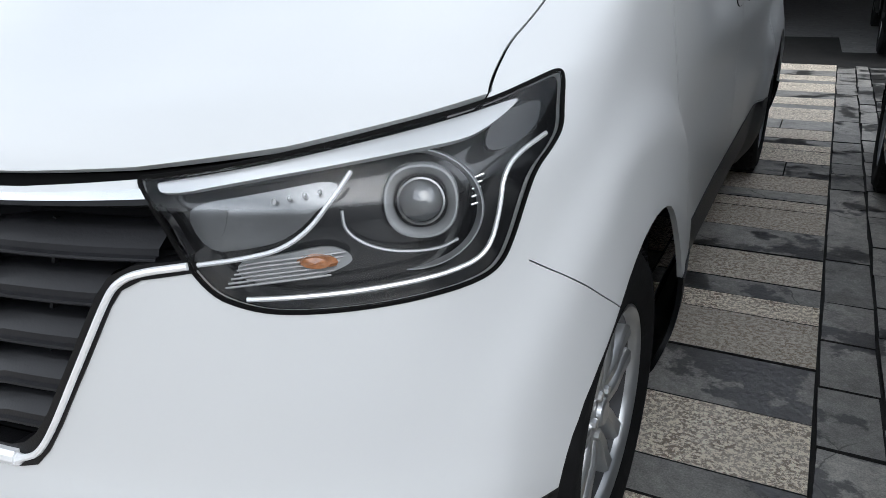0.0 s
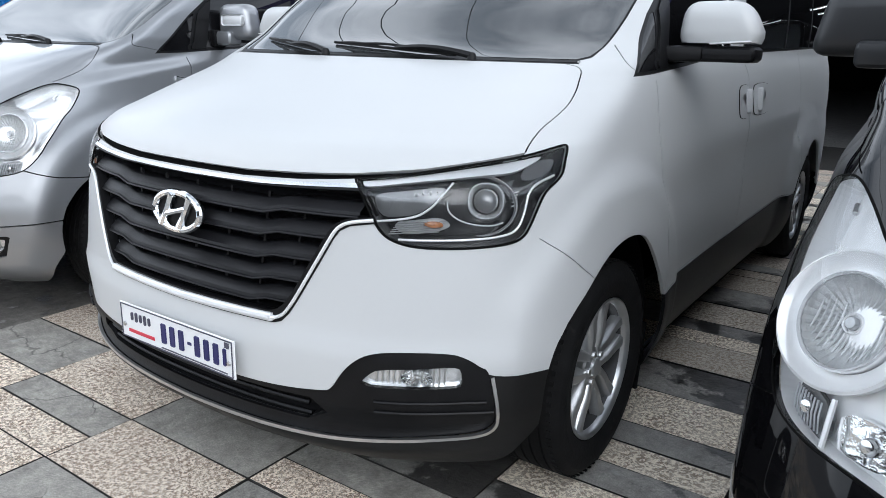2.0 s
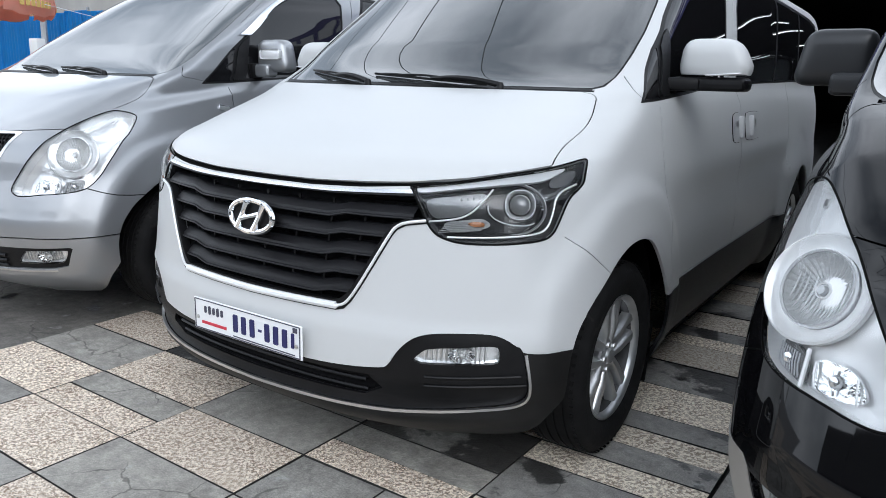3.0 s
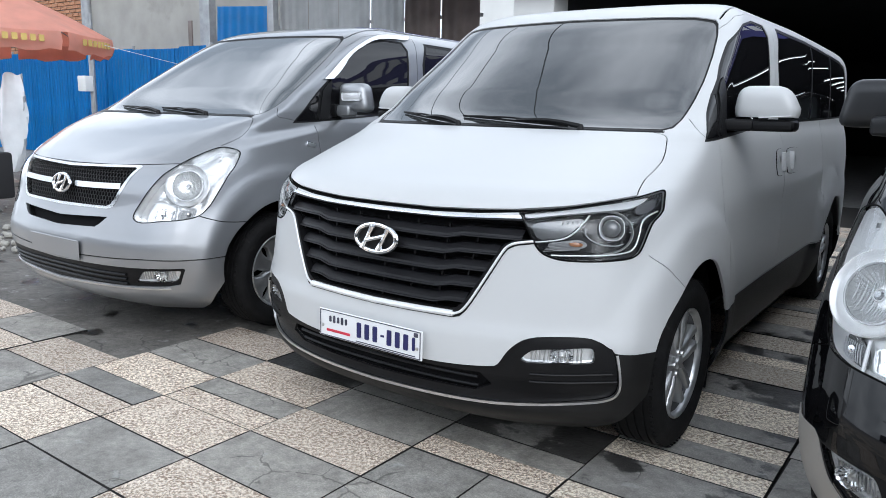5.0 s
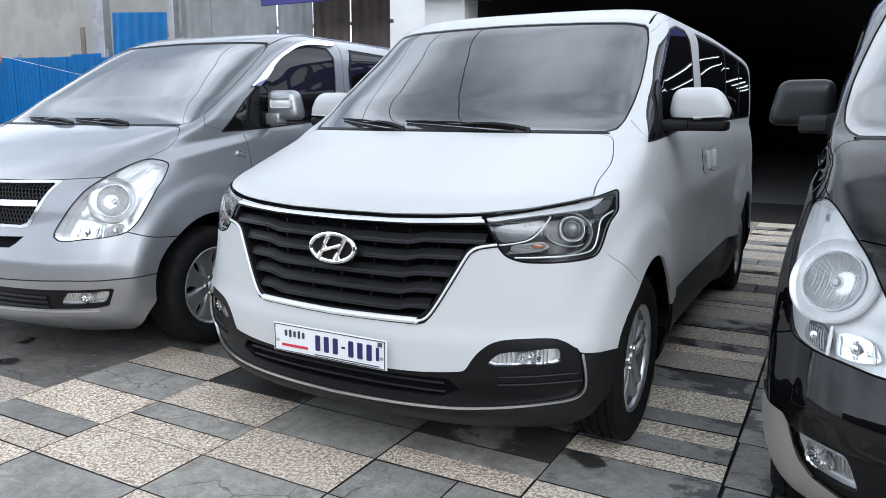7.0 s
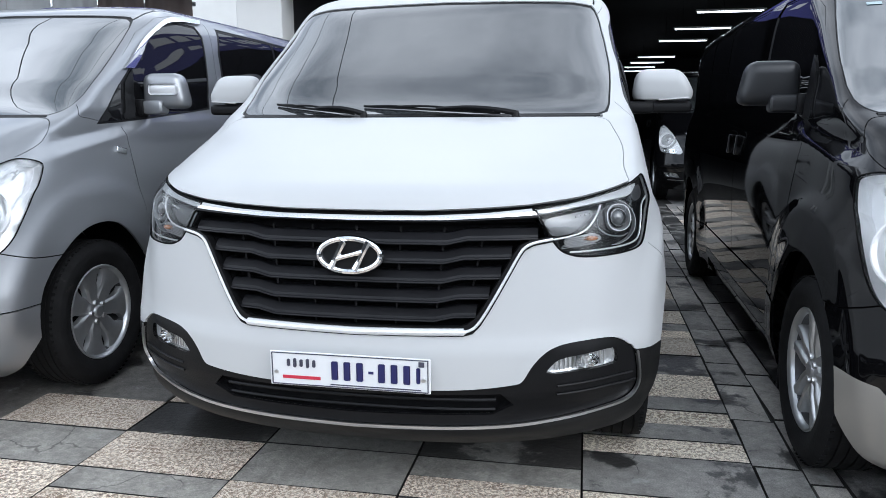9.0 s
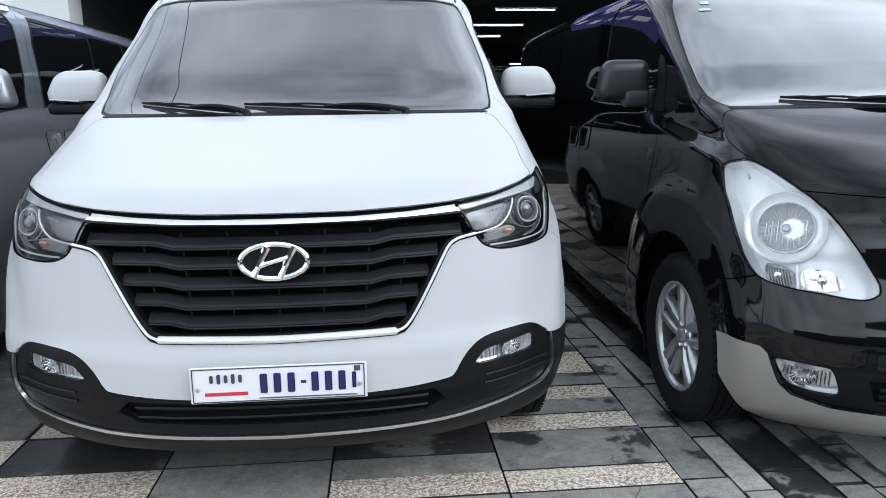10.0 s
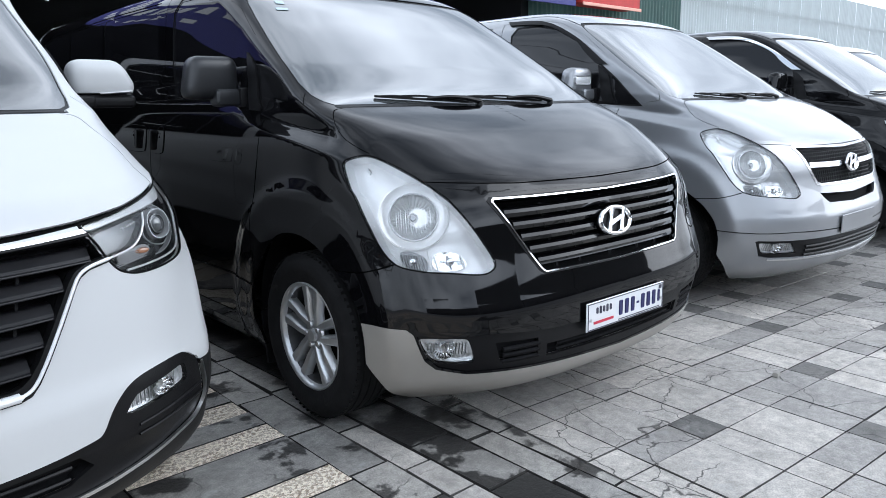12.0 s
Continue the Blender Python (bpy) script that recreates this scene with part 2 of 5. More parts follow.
# ---------------------------------------------------------------- the van's shell
# Level by level: the centre line's y, the half width, the depth and the roundness of the front corner.
NOSE_Z = [.17, .22, .27, .30, .34, .42, .55, .60, .75, .85, .95, .985, 1.01, 1.05, 1.09, 1.16, 1.225, 1.27, 1.29, 1.45, 1.65, 1.80, 1.85, 1.895, 1.93, 1.955]
NOSE_Y = [.2, .1, .035, .02, .025, .005, .008, .02, .035, .045, .06, .075, .09, .14, .25, .47, .69, .83, .87, 1.08, 1.355, 1.575, 1.67, 1.85, 2.25, 3]
OLD_Z = [.17, .22, .27, .30, .34, .42, .55, .62, .75, .85, .93, .98, 1.02, 1.06, 1.10, 1.16, 1.225, 1.27, 1.29, 1.45, 1.65, 1.80, 1.85, 1.895, 1.93, 1.955]
OLD_Y = [.175, .07, .004, -.012, -.018, -.027, -.026, -.008, .029, .051, .079, .117, .169, .24, .321, .445, .61, .742, .788, 1.027, 1.329, 1.574, 1.678, 1.858, 2.258, 3.008]
WIDE_Z = [.17, .25, .35, .45, .60, .80, .95, 1.05, 1.15, 1.22, 1.29, 1.45, 1.60, 1.72, 1.80, 1.85, 1.895, 1.93, 1.955]
WIDE_X = [.86, .91, .94, .952, .955, .952, .945, .932, .918, .905, .885, .858, .825, .795, .765, .722, .64, .46, .22]
DEEP_Z = [.17, .30, .48, .65, .83, .95, 1.05, 1.15, 1.22, 1.27, 1.35, 1.6, 1.8, 1.955]
DEEP_Y = [.57, .59, .565, .585, .605, .602, .664, .558, .42, .3, .34, .36, .3, .25]
OLD_DEEP_Y = [.60, .60, .55, .51, .50, .545, .63, .51, .33, .22, .215, .265, .266, .222]
ROUND_Z, ROUND_N = [.17, 1.2, 1.3, 1.9], [2.5, 2.5, 2.9, 2.9]
OLD_ROUND_Z, OLD_ROUND_N = [.2, .5, .8, .98, 1.1, 1.22, 1.35, 1.6, 1.85], [2.6, 3.2, 2.85, 2.9, 4.0, 5.0, 4.8, 4.0, 2.8]
FLANK_Z, FLANK_X = [.17, .25, .35, .45, .60, .77, .87, .96, 1.05, 1.15, 1.22, 1.29, 1.35, 1.955], [.86, .905, .927, .933, .942, .952, .955, .9527, .9458, .931, .912, .888, .875, .22]
REAR_Y = 5.1
AXLE = (0.84, 4.04)
_a = np.linspace(0, math.pi / 2, 4001)
ARC_X, ARC_Y = np.sin(_a) ** 0.8, 1 - np.cos(_a) ** 0.8
ARC_S = np.r_[0, np.cumsum(np.hypot(np.diff(ARC_X * 0.95), np.diff(ARC_Y * 0.78)))]
S_CORNER = ARC_S[-1]
S_END = S_CORNER + 4.2


class Shell:
    """The skin of a van: a place for each s (round the body from the middle of the front) and height z."""

    def __init__(self, zs, ys, deep=DEEP_Y, round_z=ROUND_Z, round_n=ROUND_N, tuck=.020):
        self.zs, self.ys, self.deep, self.round_z, self.round_n, self.tuck = zs, ys, deep, round_z, round_n, tuck
        self.zz = np.linspace(zs[0], zs[-1], 1200)
        yy = pchip(zs, ys, self.zz)
        self.vv = np.r_[0, np.cumsum(np.hypot(np.diff(self.zz), np.diff(yy)))]

    def v(self, z):
        return np.interp(z, self.zz, self.vv)

    def z(self, v):
        return np.interp(v, self.vv, self.zz)

    def at(self, s, z):
        s, z = np.broadcast_arrays(np.asarray(s, float), np.asarray(z, float))
        yf, w, d = pchip(self.zs, self.ys, z), pchip(WIDE_Z, WIDE_X, z), pchip(DEEP_Z, self.deep, z)
        n = np.interp(z, self.round_z, self.round_n)
        a = np.abs(s)
        xn = np.interp(np.minimum(a, S_CORNER), ARC_S, ARC_X)
        yc = 1 - np.maximum(1 - xn**n, 0) ** (1 / n)
        k = np.clip((a - S_CORNER) / (S_END - S_CORNER), 0, 1)
        y = np.where(a < S_CORNER, yf + d * yc, yf + d + k * (REAR_Y - yf - d))
        x = w * xn
        x = x * (1 - .035 * np.clip((y - 3.2) / 1.9, 0, 1) ** 2 - .12 * np.clip((y - 4.85) / .25, 0, 1) ** 3)
        x = x * (1 + .085 * np.clip((y - 1.5) / 1.6, 0, 1) * np.clip((z - 1.3) / .45, 0, 1))
        for yw in AXLE:
            r = np.hypot(y - yw, z - .36)
            low = np.clip((1.12 - z) / .2, 0, 1) * np.clip((a - .75) / .3, 0, 1)
            x = x + low * (.010 * np.exp(-(((r - .42) / .06) ** 2)) + (.032 if self.tuck < .05 else .025) / (1 + np.exp(np.clip((r - .61) / .018, -40, 40))))
        k = np.clip((y - .9) / 1.3, 0, 1)
        x = x - (self.tuck if self.tuck < .05 else 0) * np.clip((.90 - z) / .46, 0, 1) * k * k * (3 - 2 * k) * np.clip((3.9 - y) / .6, 0, 1)
        if self.tuck > .05:
            k = np.clip((y - .95) / .45, 0, 1)
            x = x + k * k * (3 - 2 * k) * (pchip(FLANK_Z, FLANK_X, z) - w) * np.clip((1.40 - z) / .08, 0, 1)
            zc = 1.075 + .16 * (y - .62)
            high = np.clip((z - zc) / .07, 0, 1)
            fade = np.clip((1.30 - z) / .12, 0, 1) * np.clip((y - .50) / .2, 0, 1)
            x = x - fade * .030 * high * high * (3 - 2 * high) * np.clip((1.45 - y) / .35, 0, 1)
        x = x - np.where((a > .9) & (self.tuck < .05), .012 * np.exp(-(((z - (.80 + .03 * (y - 1))) / .10) ** 2)) * np.clip((y - 1.2) / .5, 0, 1), 0)
        return np.stack([x * np.where(s < 0, -1, 1), y, z], -1)

    def normal(self, s, z):
        e = 0.004
        z = np.clip(z, self.zs[0] + e, self.zs[-1] - e)
        n = np.cross(self.at(s + e, z) - self.at(np.maximum(s - e, 0), z), self.at(s, z + e) - self.at(s, z - e))
        return n / np.maximum(np.linalg.norm(n, axis=-1, keepdims=True), 1e-9)

    def s_of_y(self, y, z):
        """s of the place at y on the flank, at height z."""
        yf, d = float(pchip(self.zs, self.ys, z)), float(pchip(DEEP_Z, self.deep, z))
        n = float(np.interp(z, self.round_z, self.round_n))
        if y >= yf + d:
            return float(S_CORNER + (y - yf - d) / (REAR_Y - yf - d) * (S_END - S_CORNER))
        yc = max(0.0, (y - yf) / d)
        return float(np.interp((1 - (1 - yc) ** n) ** (1 / n), ARC_X, ARC_S))

    def flank(self, pts, closed=True, rounds=0):
        """Turns an outline in (y, z) on the flank into (s, z)."""
        return [(self.s_of_y(y, z), z) for y, z in smooth_line(pts, 0.03, closed, rounds)]

    def band(self, line, width):
        """The outline of a strip of that width along a line in (s, z)."""
        p = np.array([(s, self.v(z)) for s, z in line])
        d = np.gradient(p, axis=0)
        d /= np.maximum(np.linalg.norm(d, axis=1, keepdims=True), 1e-9)
        n = np.stack([-d[:, 1], d[:, 0]], 1) * width / 2
        both = np.r_[p + n, (p - n)[::-1]]
        return [(max(s, 0.0), float(self.z(v))) for s, v in both]

    def on(self, s, z, off=0.0):
        """A place on the skin, off metres outside it; s may be negative for the other flank."""
        p = self.at(np.array([abs(s)]), np.array([z]))[0] + off * self.normal(np.array([abs(s)]), np.array([z]))[0]
        return Vector((p[0] if s >= 0 else -p[0], p[1], p[2]))


def inside(poly, pts):
    x, y = pts[:, 0], pts[:, 1]
    hit = np.zeros(len(pts), bool)
    px, py = np.array(poly).T
    qx, qy = np.roll(px, -1), np.roll(py, -1)
    for a, b, c, d in zip(px, py, qx, qy):
        if b != d:
            hit ^= ((b > y) != (d > y)) & (x < (c - a) * (y - b) / (d - b) + a)
    return hit


def skin_mesh(name, shell, sv, tris, off, rim, mirror):
    """A mesh of some triangles of the skin, off metres outside it, with edges rim metres deep. mirror: 'both' halves in one, 'l' or 'r'."""
    used, inv = np.unique(tris, return_inverse=True)
    t = inv.reshape(-1, 3)
    s, z = sv[used, 0], shell.z(sv[used, 1])
    n = shell.normal(s, z)
    p = shell.at(s, z) + off * n
    count = {}
    for a, b in np.r_[t[:, [0, 1]], t[:, [1, 2]], t[:, [2, 0]]]:
        key = (min(a, b), max(a, b))
        count[key] = None if key in count else (a, b)
    edges = [e for e in count.values() if e is not None and not (mirror == "both" and s[e[0]] < 1e-4 and s[e[1]] < 1e-4)]
    V, N, F = [*p], [*n], [tuple(f) for f in t]
    if rim and edges:
        ring = {}
        for a, b in edges:
            q = []
            c = np.cross(p[b] - p[a], n[a])
            c = c / max(np.linalg.norm(c), 1e-9) * (1 if rim > 0 else -1)
            for i in (a, b):
                for depth in (0, rim):
                    q.append(len(V))
                    V.append(p[i] - depth * n[i])
                    N.append(c)
            F.append((q[0], q[1], q[3], q[2]) if rim > 0 else (q[0], q[1], q[3], q[2]))
    V, N = np.array(V), np.array(N)
    flip = lambda a: a * np.array([-1, 1, 1])
    if mirror == "r":
        V, N, F = flip(V), flip(N), [f[::-1] for f in F]
    elif mirror == "both":
        k = len(V)
        F = F + [tuple(i + k for i in f[::-1]) for f in F]
        V, N = np.r_[V, flip(V)], np.r_[N, flip(N)]
    me = bpy.data.meshes.new(name)
    me.from_pydata([tuple(v) for v in V], [], F)
    for pl in me.polygons:
        pl.use_smooth = True
    me.normals_split_custom_set_from_vertices([tuple(v) for v in N])
    return me


def cut_skin(shell, regions, fine=0.028):
    """Cuts the half skin along the outlines of the regions. Gives its points and, by region (the last one that holds it), its triangles."""
    ss = np.r_[np.arange(0, S_CORNER, fine), S_CORNER + np.arange(0, 0.9, fine * 1.1), S_CORNER + np.arange(0.9, 4.2, 0.10), S_END]
    vtop = float(shell.vv[-1])
    zs = np.r_[np.arange(.17, 1.0, fine), np.arange(1.0, 1.28, 0.010), np.arange(1.28, 1.84, fine), np.arange(1.84, 1.95, .008)]
    vs = np.r_[shell.v(zs), vtop]
    S, V = np.meshgrid(ss, vs)
    pts = [tuple(q) for q in np.stack([S.ravel(), V.ravel()], 1)]
    ns, nv = len(ss), len(vs)
    edges = []
    corner = [0, ns - 1, ns * nv - 1, ns * (nv - 1)]
    edges += [(corner[i], corner[(i + 1) % 4]) for i in range(4)]
    polys = []
    for name, poly in regions:
        q = smooth_line([(max(0.0, min(s, S_END)), shell.v(z)) for s, z in poly], 0.02, True)
        polys.append((name, q))
        k = len(pts)
        pts += q
        edges += [(k + i, k + (i + 1) % len(q)) for i in range(len(q))]
    vert, _, face, *_ = geometry.delaunay_2d_cdt([Vector(q) for q in pts], edges, [], 0, 1e-5)
    sv = np.array([tuple(q) for q in vert])
    tri = np.array([f for f in face if len(f) == 3])
    a, b, c = sv[tri[:, 0]], sv[tri[:, 1]], sv[tri[:, 2]]
    area = (b[:, 0] - a[:, 0]) * (c[:, 1] - a[:, 1]) - (b[:, 1] - a[:, 1]) * (c[:, 0] - a[:, 0])
    tri[area < 0] = tri[area < 0][:, ::-1]
    tri = tri[np.abs(area) > 1e-9]
    mid = sv[tri].mean(1)
    owner = np.full(len(tri), -1)
    for i, (name, q) in enumerate(polys):
        owner[inside(q, mid)] = i
    found = {}
    for i, (name, q) in enumerate(polys):
        if (owner == i).any():
            found.setdefault(name, []).append(tri[owner == i])
    found = {k: np.concatenate(v) for k, v in found.items()}
    found["body"] = tri[owner == -1]
    return sv, found


# ---------------------------------------------------------------- vans
def arch_outline(shell, y, r=0.425):
    y -= .018
    pts = [(y + r * math.cos(t) - .032 * max(0, math.sin((t - 2.2) / .94 * math.pi)), 0.355 + r * math.sin(t)) for t in (math.pi * i / 28 for i in range(29))]
    return [(shell.s_of_y(a, max(b, .172)), b) for a, b in pts + [(y - r, .16), (y + r, .16)]]


def wheel(parent, name, at, side, style):
    """A tyre with tread and an alloy rim. side: 1 faces +x."""
    R, W = 0.345, 0.215
    hub = new(name)
    hub.parent = parent
    hub.matrix_basis = pose(*at, 0, 0, 0 if side > 0 else 180)
    tread = []
    for r, h in [(.222, -.085), (.238, -.100), (.28, -.108), (.315, -.102), (.333, -.088)]:
        tread.append((r, h))
    for g in (-.055, -.018, .018, .055):
        tread += [(R, g - .016), (R, g - .004), (R - .007, g - .003), (R - .007, g + .003), (R, g + .004)]
    for r, h in [(R, .075), (.333, .088), (.315, .102), (.312, .1045), (.28, .108), (.276, .1065), (.238, .100), (.222, .085), (.212, .060), (.20, .02)]:
        tread.append((r, h))
    bm = lathe(tread, 56)
    for i in range(72):
        t = 2 * math.pi * (i + 0.5) / 72
        for h in (-.077, .077):
            box(.026, .012, .0035, at=(h, (R - .0022) * math.cos(t), (R - .0036) * math.sin(t)), turn=(math.degrees(t) - 90, 0, 0), bm=bm)
    part("tyre", bm, "rubber", hub)
    part("rim", lathe([(.224, .086), (.226, .092), (.221, .095), (.214, .090), (.208, .080), (.205, .070)], 56), "alloy", hub)
    # barrel coloured dark to stand for the shade between the spokes
    part("barrel", lathe([(.2055, .071), (.200, .050), (.196, -.06), (.19, -.07)], 56), "barrel", hub)
    face = bmesh.new()
    if style == "twin":
        for i in range(5):
            a = 2 * math.pi * i / 5 + 0.3
            for off in (-.038, .038):
                seg = []
                for r, h, w in [(.045, .062, .030), (.10, .070, .035), (.16, .070, .040), (.213, .074, .050)]:
                    seg.append((r, h, w))
                prev = None
                for r, h, w in seg:
                    o = off * (0.55 + 0.55 * r / .2)
                    c = Vector((0, math.cos(a), math.sin(a))) * r
                    tt = Vector((0, -math.sin(a), math.cos(a)))
                    ring = [face.verts.new(c + tt * (o + w * k) + Vector((h + d, 0, 0))) for k, d in ((-.62, -.028), (-.5, -.004), (-.3, .004), (.3, .004), (.5, -.004), (.62, -.028))]
                    if prev:
                        for j in range(5):
                            face.faces.new((prev[j], prev[j + 1], ring[j + 1], ring[j]))
                    prev = ring
    else:
        n = 7
        for i in range(n):
            a = 2 * math.pi * i / n
            prev = None
            for r, h, w in [(.05, .060, .030), (.085, .064, .040), (.105, .067, .043), (.135, .069, .045), (.165, .071, .058), (.19, .073, .084), (.214, .074, .100)]:
                c = Vector((0, math.cos(a), math.sin(a))) * r
                tt = Vector((0, -math.sin(a), math.cos(a)))
                ring = [face.verts.new(c + tt * (w * k) + Vector((h + d, 0, 0))) for k, d in ((-1.05, -.028), (-.95, -.005), (-.7, .003), (.7, .003), (.95, -.005), (1.05, -.028))]
                if prev:
                    for j in range(5):
                        face.faces.new((prev[j], prev[j + 1], ring[j + 1], ring[j]))
                prev = ring
    bmesh.ops.recalc_face_normals(face, faces=face.faces)
    part("spokes", face, "alloy", hub)
    part("hub_cap", lathe([(.0005, .079), (.024, .079), (.029, .075), (.031, .066), (.06, .062), (.066, .054), (.066, .03)], 28), "alloy", hub)
    for i in range(5):
        a = 2 * math.pi * i / 5 + 0.62
        part("wheel_nut", lathe([(.0005, .074), (.010, .074), (.0125, .070), (.0125, .05)], 8, at=(0, .047 * math.cos(a), .047 * math.sin(a))), "satin", hub)
    # near-black disc also holds the shade in the spoke gaps
    part("brake_disc", lathe([(.0005, .0), (.15, .0), (.15, -.02), (.19, -.03), (.19, -.08)], 32), "interior", hub)


def plate(root, shell_y, zc, material="plate", marks=True, tilt=0.0):
    p = part("number_plate", box(.52, .006, .112, .0025, 1, at=(0, shell_y, zc), turn=(tilt, 0, 0)), material, root, "white plate with rounded corners" if marks else "blank grey plate")
    if not marks:
        return
    y = shell_y - .0042
    for x, z, w, h, m in [(0, .051, .506, .003, "ink_dark"), (0, -.051, .506, .003, "ink_dark"), (-.252, 0, .003, .100, "ink_dark"), (.252, 0, .003, .100, "ink_dark"),
                          (-.155, -.027, .125, .010, "ink_red"), (.085, -.044, .29, .003, "ink_dark"), (.232, .038, .018, .016, "ink_dark")]:
        part("bar", box(w, .002, h, at=(x, y, zc + z)), m, p)
    for i, x in enumerate((-.045, -.005, .036, .072, .106, .146, .186, .222)):
        if i == 3:
            part("bar", box(.016, .002, .008, at=(x, y, zc + .002)), "ink_blue", p)
        else:
            part("bar", box(.021 if i < 7 else .012, .002, .060 if i < 7 else .05, .003, 1, at=(x, y, zc + .002)), "ink_blue", p)
    for k in range(5):
        part("bar", box(.010, .002, .024 + .006 * (k % 2), .003, 1, at=(-.197 + .021 * k, y, zc + .020)), "ink_dark", p)
    for x in (-.238, .238):
        part("plate_screw", lathe([(.0003, -.004), (.006, -.003), (.007, 0)], 10, axis="Y", at=(x, y, zc - .012)), "satin", p)


def emblem(root, at, w, h, tilt):
    m = pose(*at, tilt, 0, 0)
    ring = tube([m @ Vector((w * math.cos(t), 0, h * math.sin(t))) for t in (2 * math.pi * i / 40 for i in range(40))], .0098, 8, closed=True)
    e = part("emblem", ring, "chrome", root, "chrome oval badge")
    part("badge_back", lathe([(.0004, .004), (1.0, .004), (1.0, .02)], 40, axis="Y"), "trim", e).data.transform(m @ Matrix.Diagonal((w * .98, 1, h * .98, 1)))
    for x, lean in ((-.40, 1), (.40, 1)):
        pts = [m @ Vector((w * (x + .22 * lean * k), -.003, h * .84 * k)) for k in (-1, -.5, 0, .5, 1)]
        part("badge_bar", tube(pts, [.013, .0105, .0095, .0105, .013], 8), "chrome", e)
    part("badge_link", tube([m @ Vector((w * k * .42, -.003, h * k * .22)) for k in (-1, -.5, 0, .5, 1)], [.010, .009, .008, .009, .010], 8), "chrome", e)


def mirror(root, shell, side, style, paint):
    """Door mirror: foot on the door, arm, housing and cap."""
    s = side
    z0 = 1.335
    if style == "new":
        bm = box(.262, .13, .155, .060, 5, at=(s * 1.03, 1.41, z0 + .050))
        for v in bm.verts:
            if v.co.z > z0 + .03:
                v.co.x -= s * .045 * (v.co.z - z0 - .03) / .09 * (1 if s * v.co.x > 1.02 else -.25)
        for v in bm.verts:
            v.co.z = max(v.co.z, z0 - .006)
        cap = part("door_mirror", bm, paint, root, "painted shell over a black base")
        part("mirror_base", box(.28, .125, .052, .024, 3, at=(s * 1.015, 1.41, z0 - .040)), "trim", cap)
        part("mirror_arm", box(.13, .085, .05, .018, 3, at=(s * .92, 1.36, z0 - .042), turn=(0, 0, s * 20)), "trim", cap)
        part("turn_signal", box(.13, .010, .006, .0025, 2, at=(s * 1.075, 1.348, z0 - .004), turn=(0, s * -4, 0)), "satin", cap, "slim silver turn signal")
    else:
        bm = box(.245, .12, .185, .056, 5, at=(s * 1.005, 1.45, z0 + .055))
        for v in bm.verts:
            v.co.x += s * .030 * (v.co.z - z0) / .1 * (-.7 if s * v.co.x > 1.0 else .10)
        cap = part("door_mirror", bm, paint, root)
        part("mirror_arm", box(.15, .09, .075, .024, 3, at=(s * .935, 1.41, z0 - .030)), paint, cap)
        part("mirror_foot_cover", box(.05, .08, .085, .014, 2, at=(s * .885, 1.39, z0 - .030)), "trim", cap)
        if style == "chrome":
            part("chrome_strip", box(.16, .020, .056, .022, 3, at=(s * 1.015, 1.389, z0 + .062)), "strip", cap, "chrome strip with a slim lamp")
    foot = shell.flank([(1.218, 1.247), (1.31, 1.253), (1.385, 1.50), (1.335, 1.470), (1.288, 1.430)])
    sv, tri = cut_skin_patch(shell, foot)
    part("mirror_foot", skin_mesh("mirror_foot", shell, sv, tri, .004, .008, "l" if s > 0 else "r"), "trim", cap)


def wiper(root, shell, s0, s1, z0, z1):
    n = 16
    arm = [shell.on(s0 + (s1 - s0) * .62 * i / n, z0 + (z1 - z0) * .62 * i / n, .010 + .014 * math.sin(math.pi * i / n)) for i in range(n + 1)]
    w = part("wiper", tube(arm, [.012 - .005 * i / n for i in range(n + 1)], 6), "trim", root)
    b0, b1 = s0 + (s1 - s0) * .12, s1 + (s1 - s0) * .22
    at_ = lambda k, d: shell.on(b0 + (b1 - b0) * k, z0 + .003 + (z1 - z0) * (.10 + 1.1 * k), d)
    part("wiper_blade", tube([at_(i / n, .004) for i in range(n + 1)], .0055, 5), "trim", w)
    part("blade_spine", tube([at_(.22 + .56 * i / n, .008 + .010 * math.sin(math.pi * i / n)) for i in range(n + 1)], .0048, 5), "trim", w)
    for k in (.04, .60):
        part("blade_yoke", tube([at_(k + .34 * i / 8, .006 + .006 * math.sin(math.pi * i / 8)) for i in range(9)], .0036, 4), "trim", w)
    part("wiper_pivot", lathe([(.0004, .020), (.010, .018), (.014, .010), (.016, -.006)], 14, axis="Z", at=shell.on(s0, z0, 0)), "trim", w)


def skin_line(shell, side, pts, off, step=0.02, rounds=1):
    return [shell.on(side * s, z, off) for s, z in smooth_line(pts, step, False, rounds)]


def lamp_place(shell, side, s, z, off, aim):
    """Where a round lamp element sits, its axis along x, aimed by the skin at aim."""
    n = (shell.on(side * aim, z, 0) - shell.on(side * aim, z, -1)).normalized()
    return Matrix.Translation(shell.on(side * s, z, off)) @ n.to_track_quat("X", "Z").to_matrix().to_4x4()


def turned(parent, name, prof, place, material, n=36, stretch=(1, 1), flute=0.0, label=""):
    bm = lathe(prof, n)
    if flute:
        bm.verts.ensure_lookup_table()
        for v in bm.verts:
            t = math.atan2(v.co.z, v.co.y)
            r = math.hypot(v.co.y, v.co.z)
            v.co.x += flute * (1 if int(round(t / (2 * math.pi) * n)) % 2 else -1) * min(1, r / .03)
    bmesh.ops.transform(bm, matrix=place @ Matrix.Diagonal((1, stretch[0], stretch[1], 1)), verts=bm.verts)
    return part(name, bm, material, parent, label)


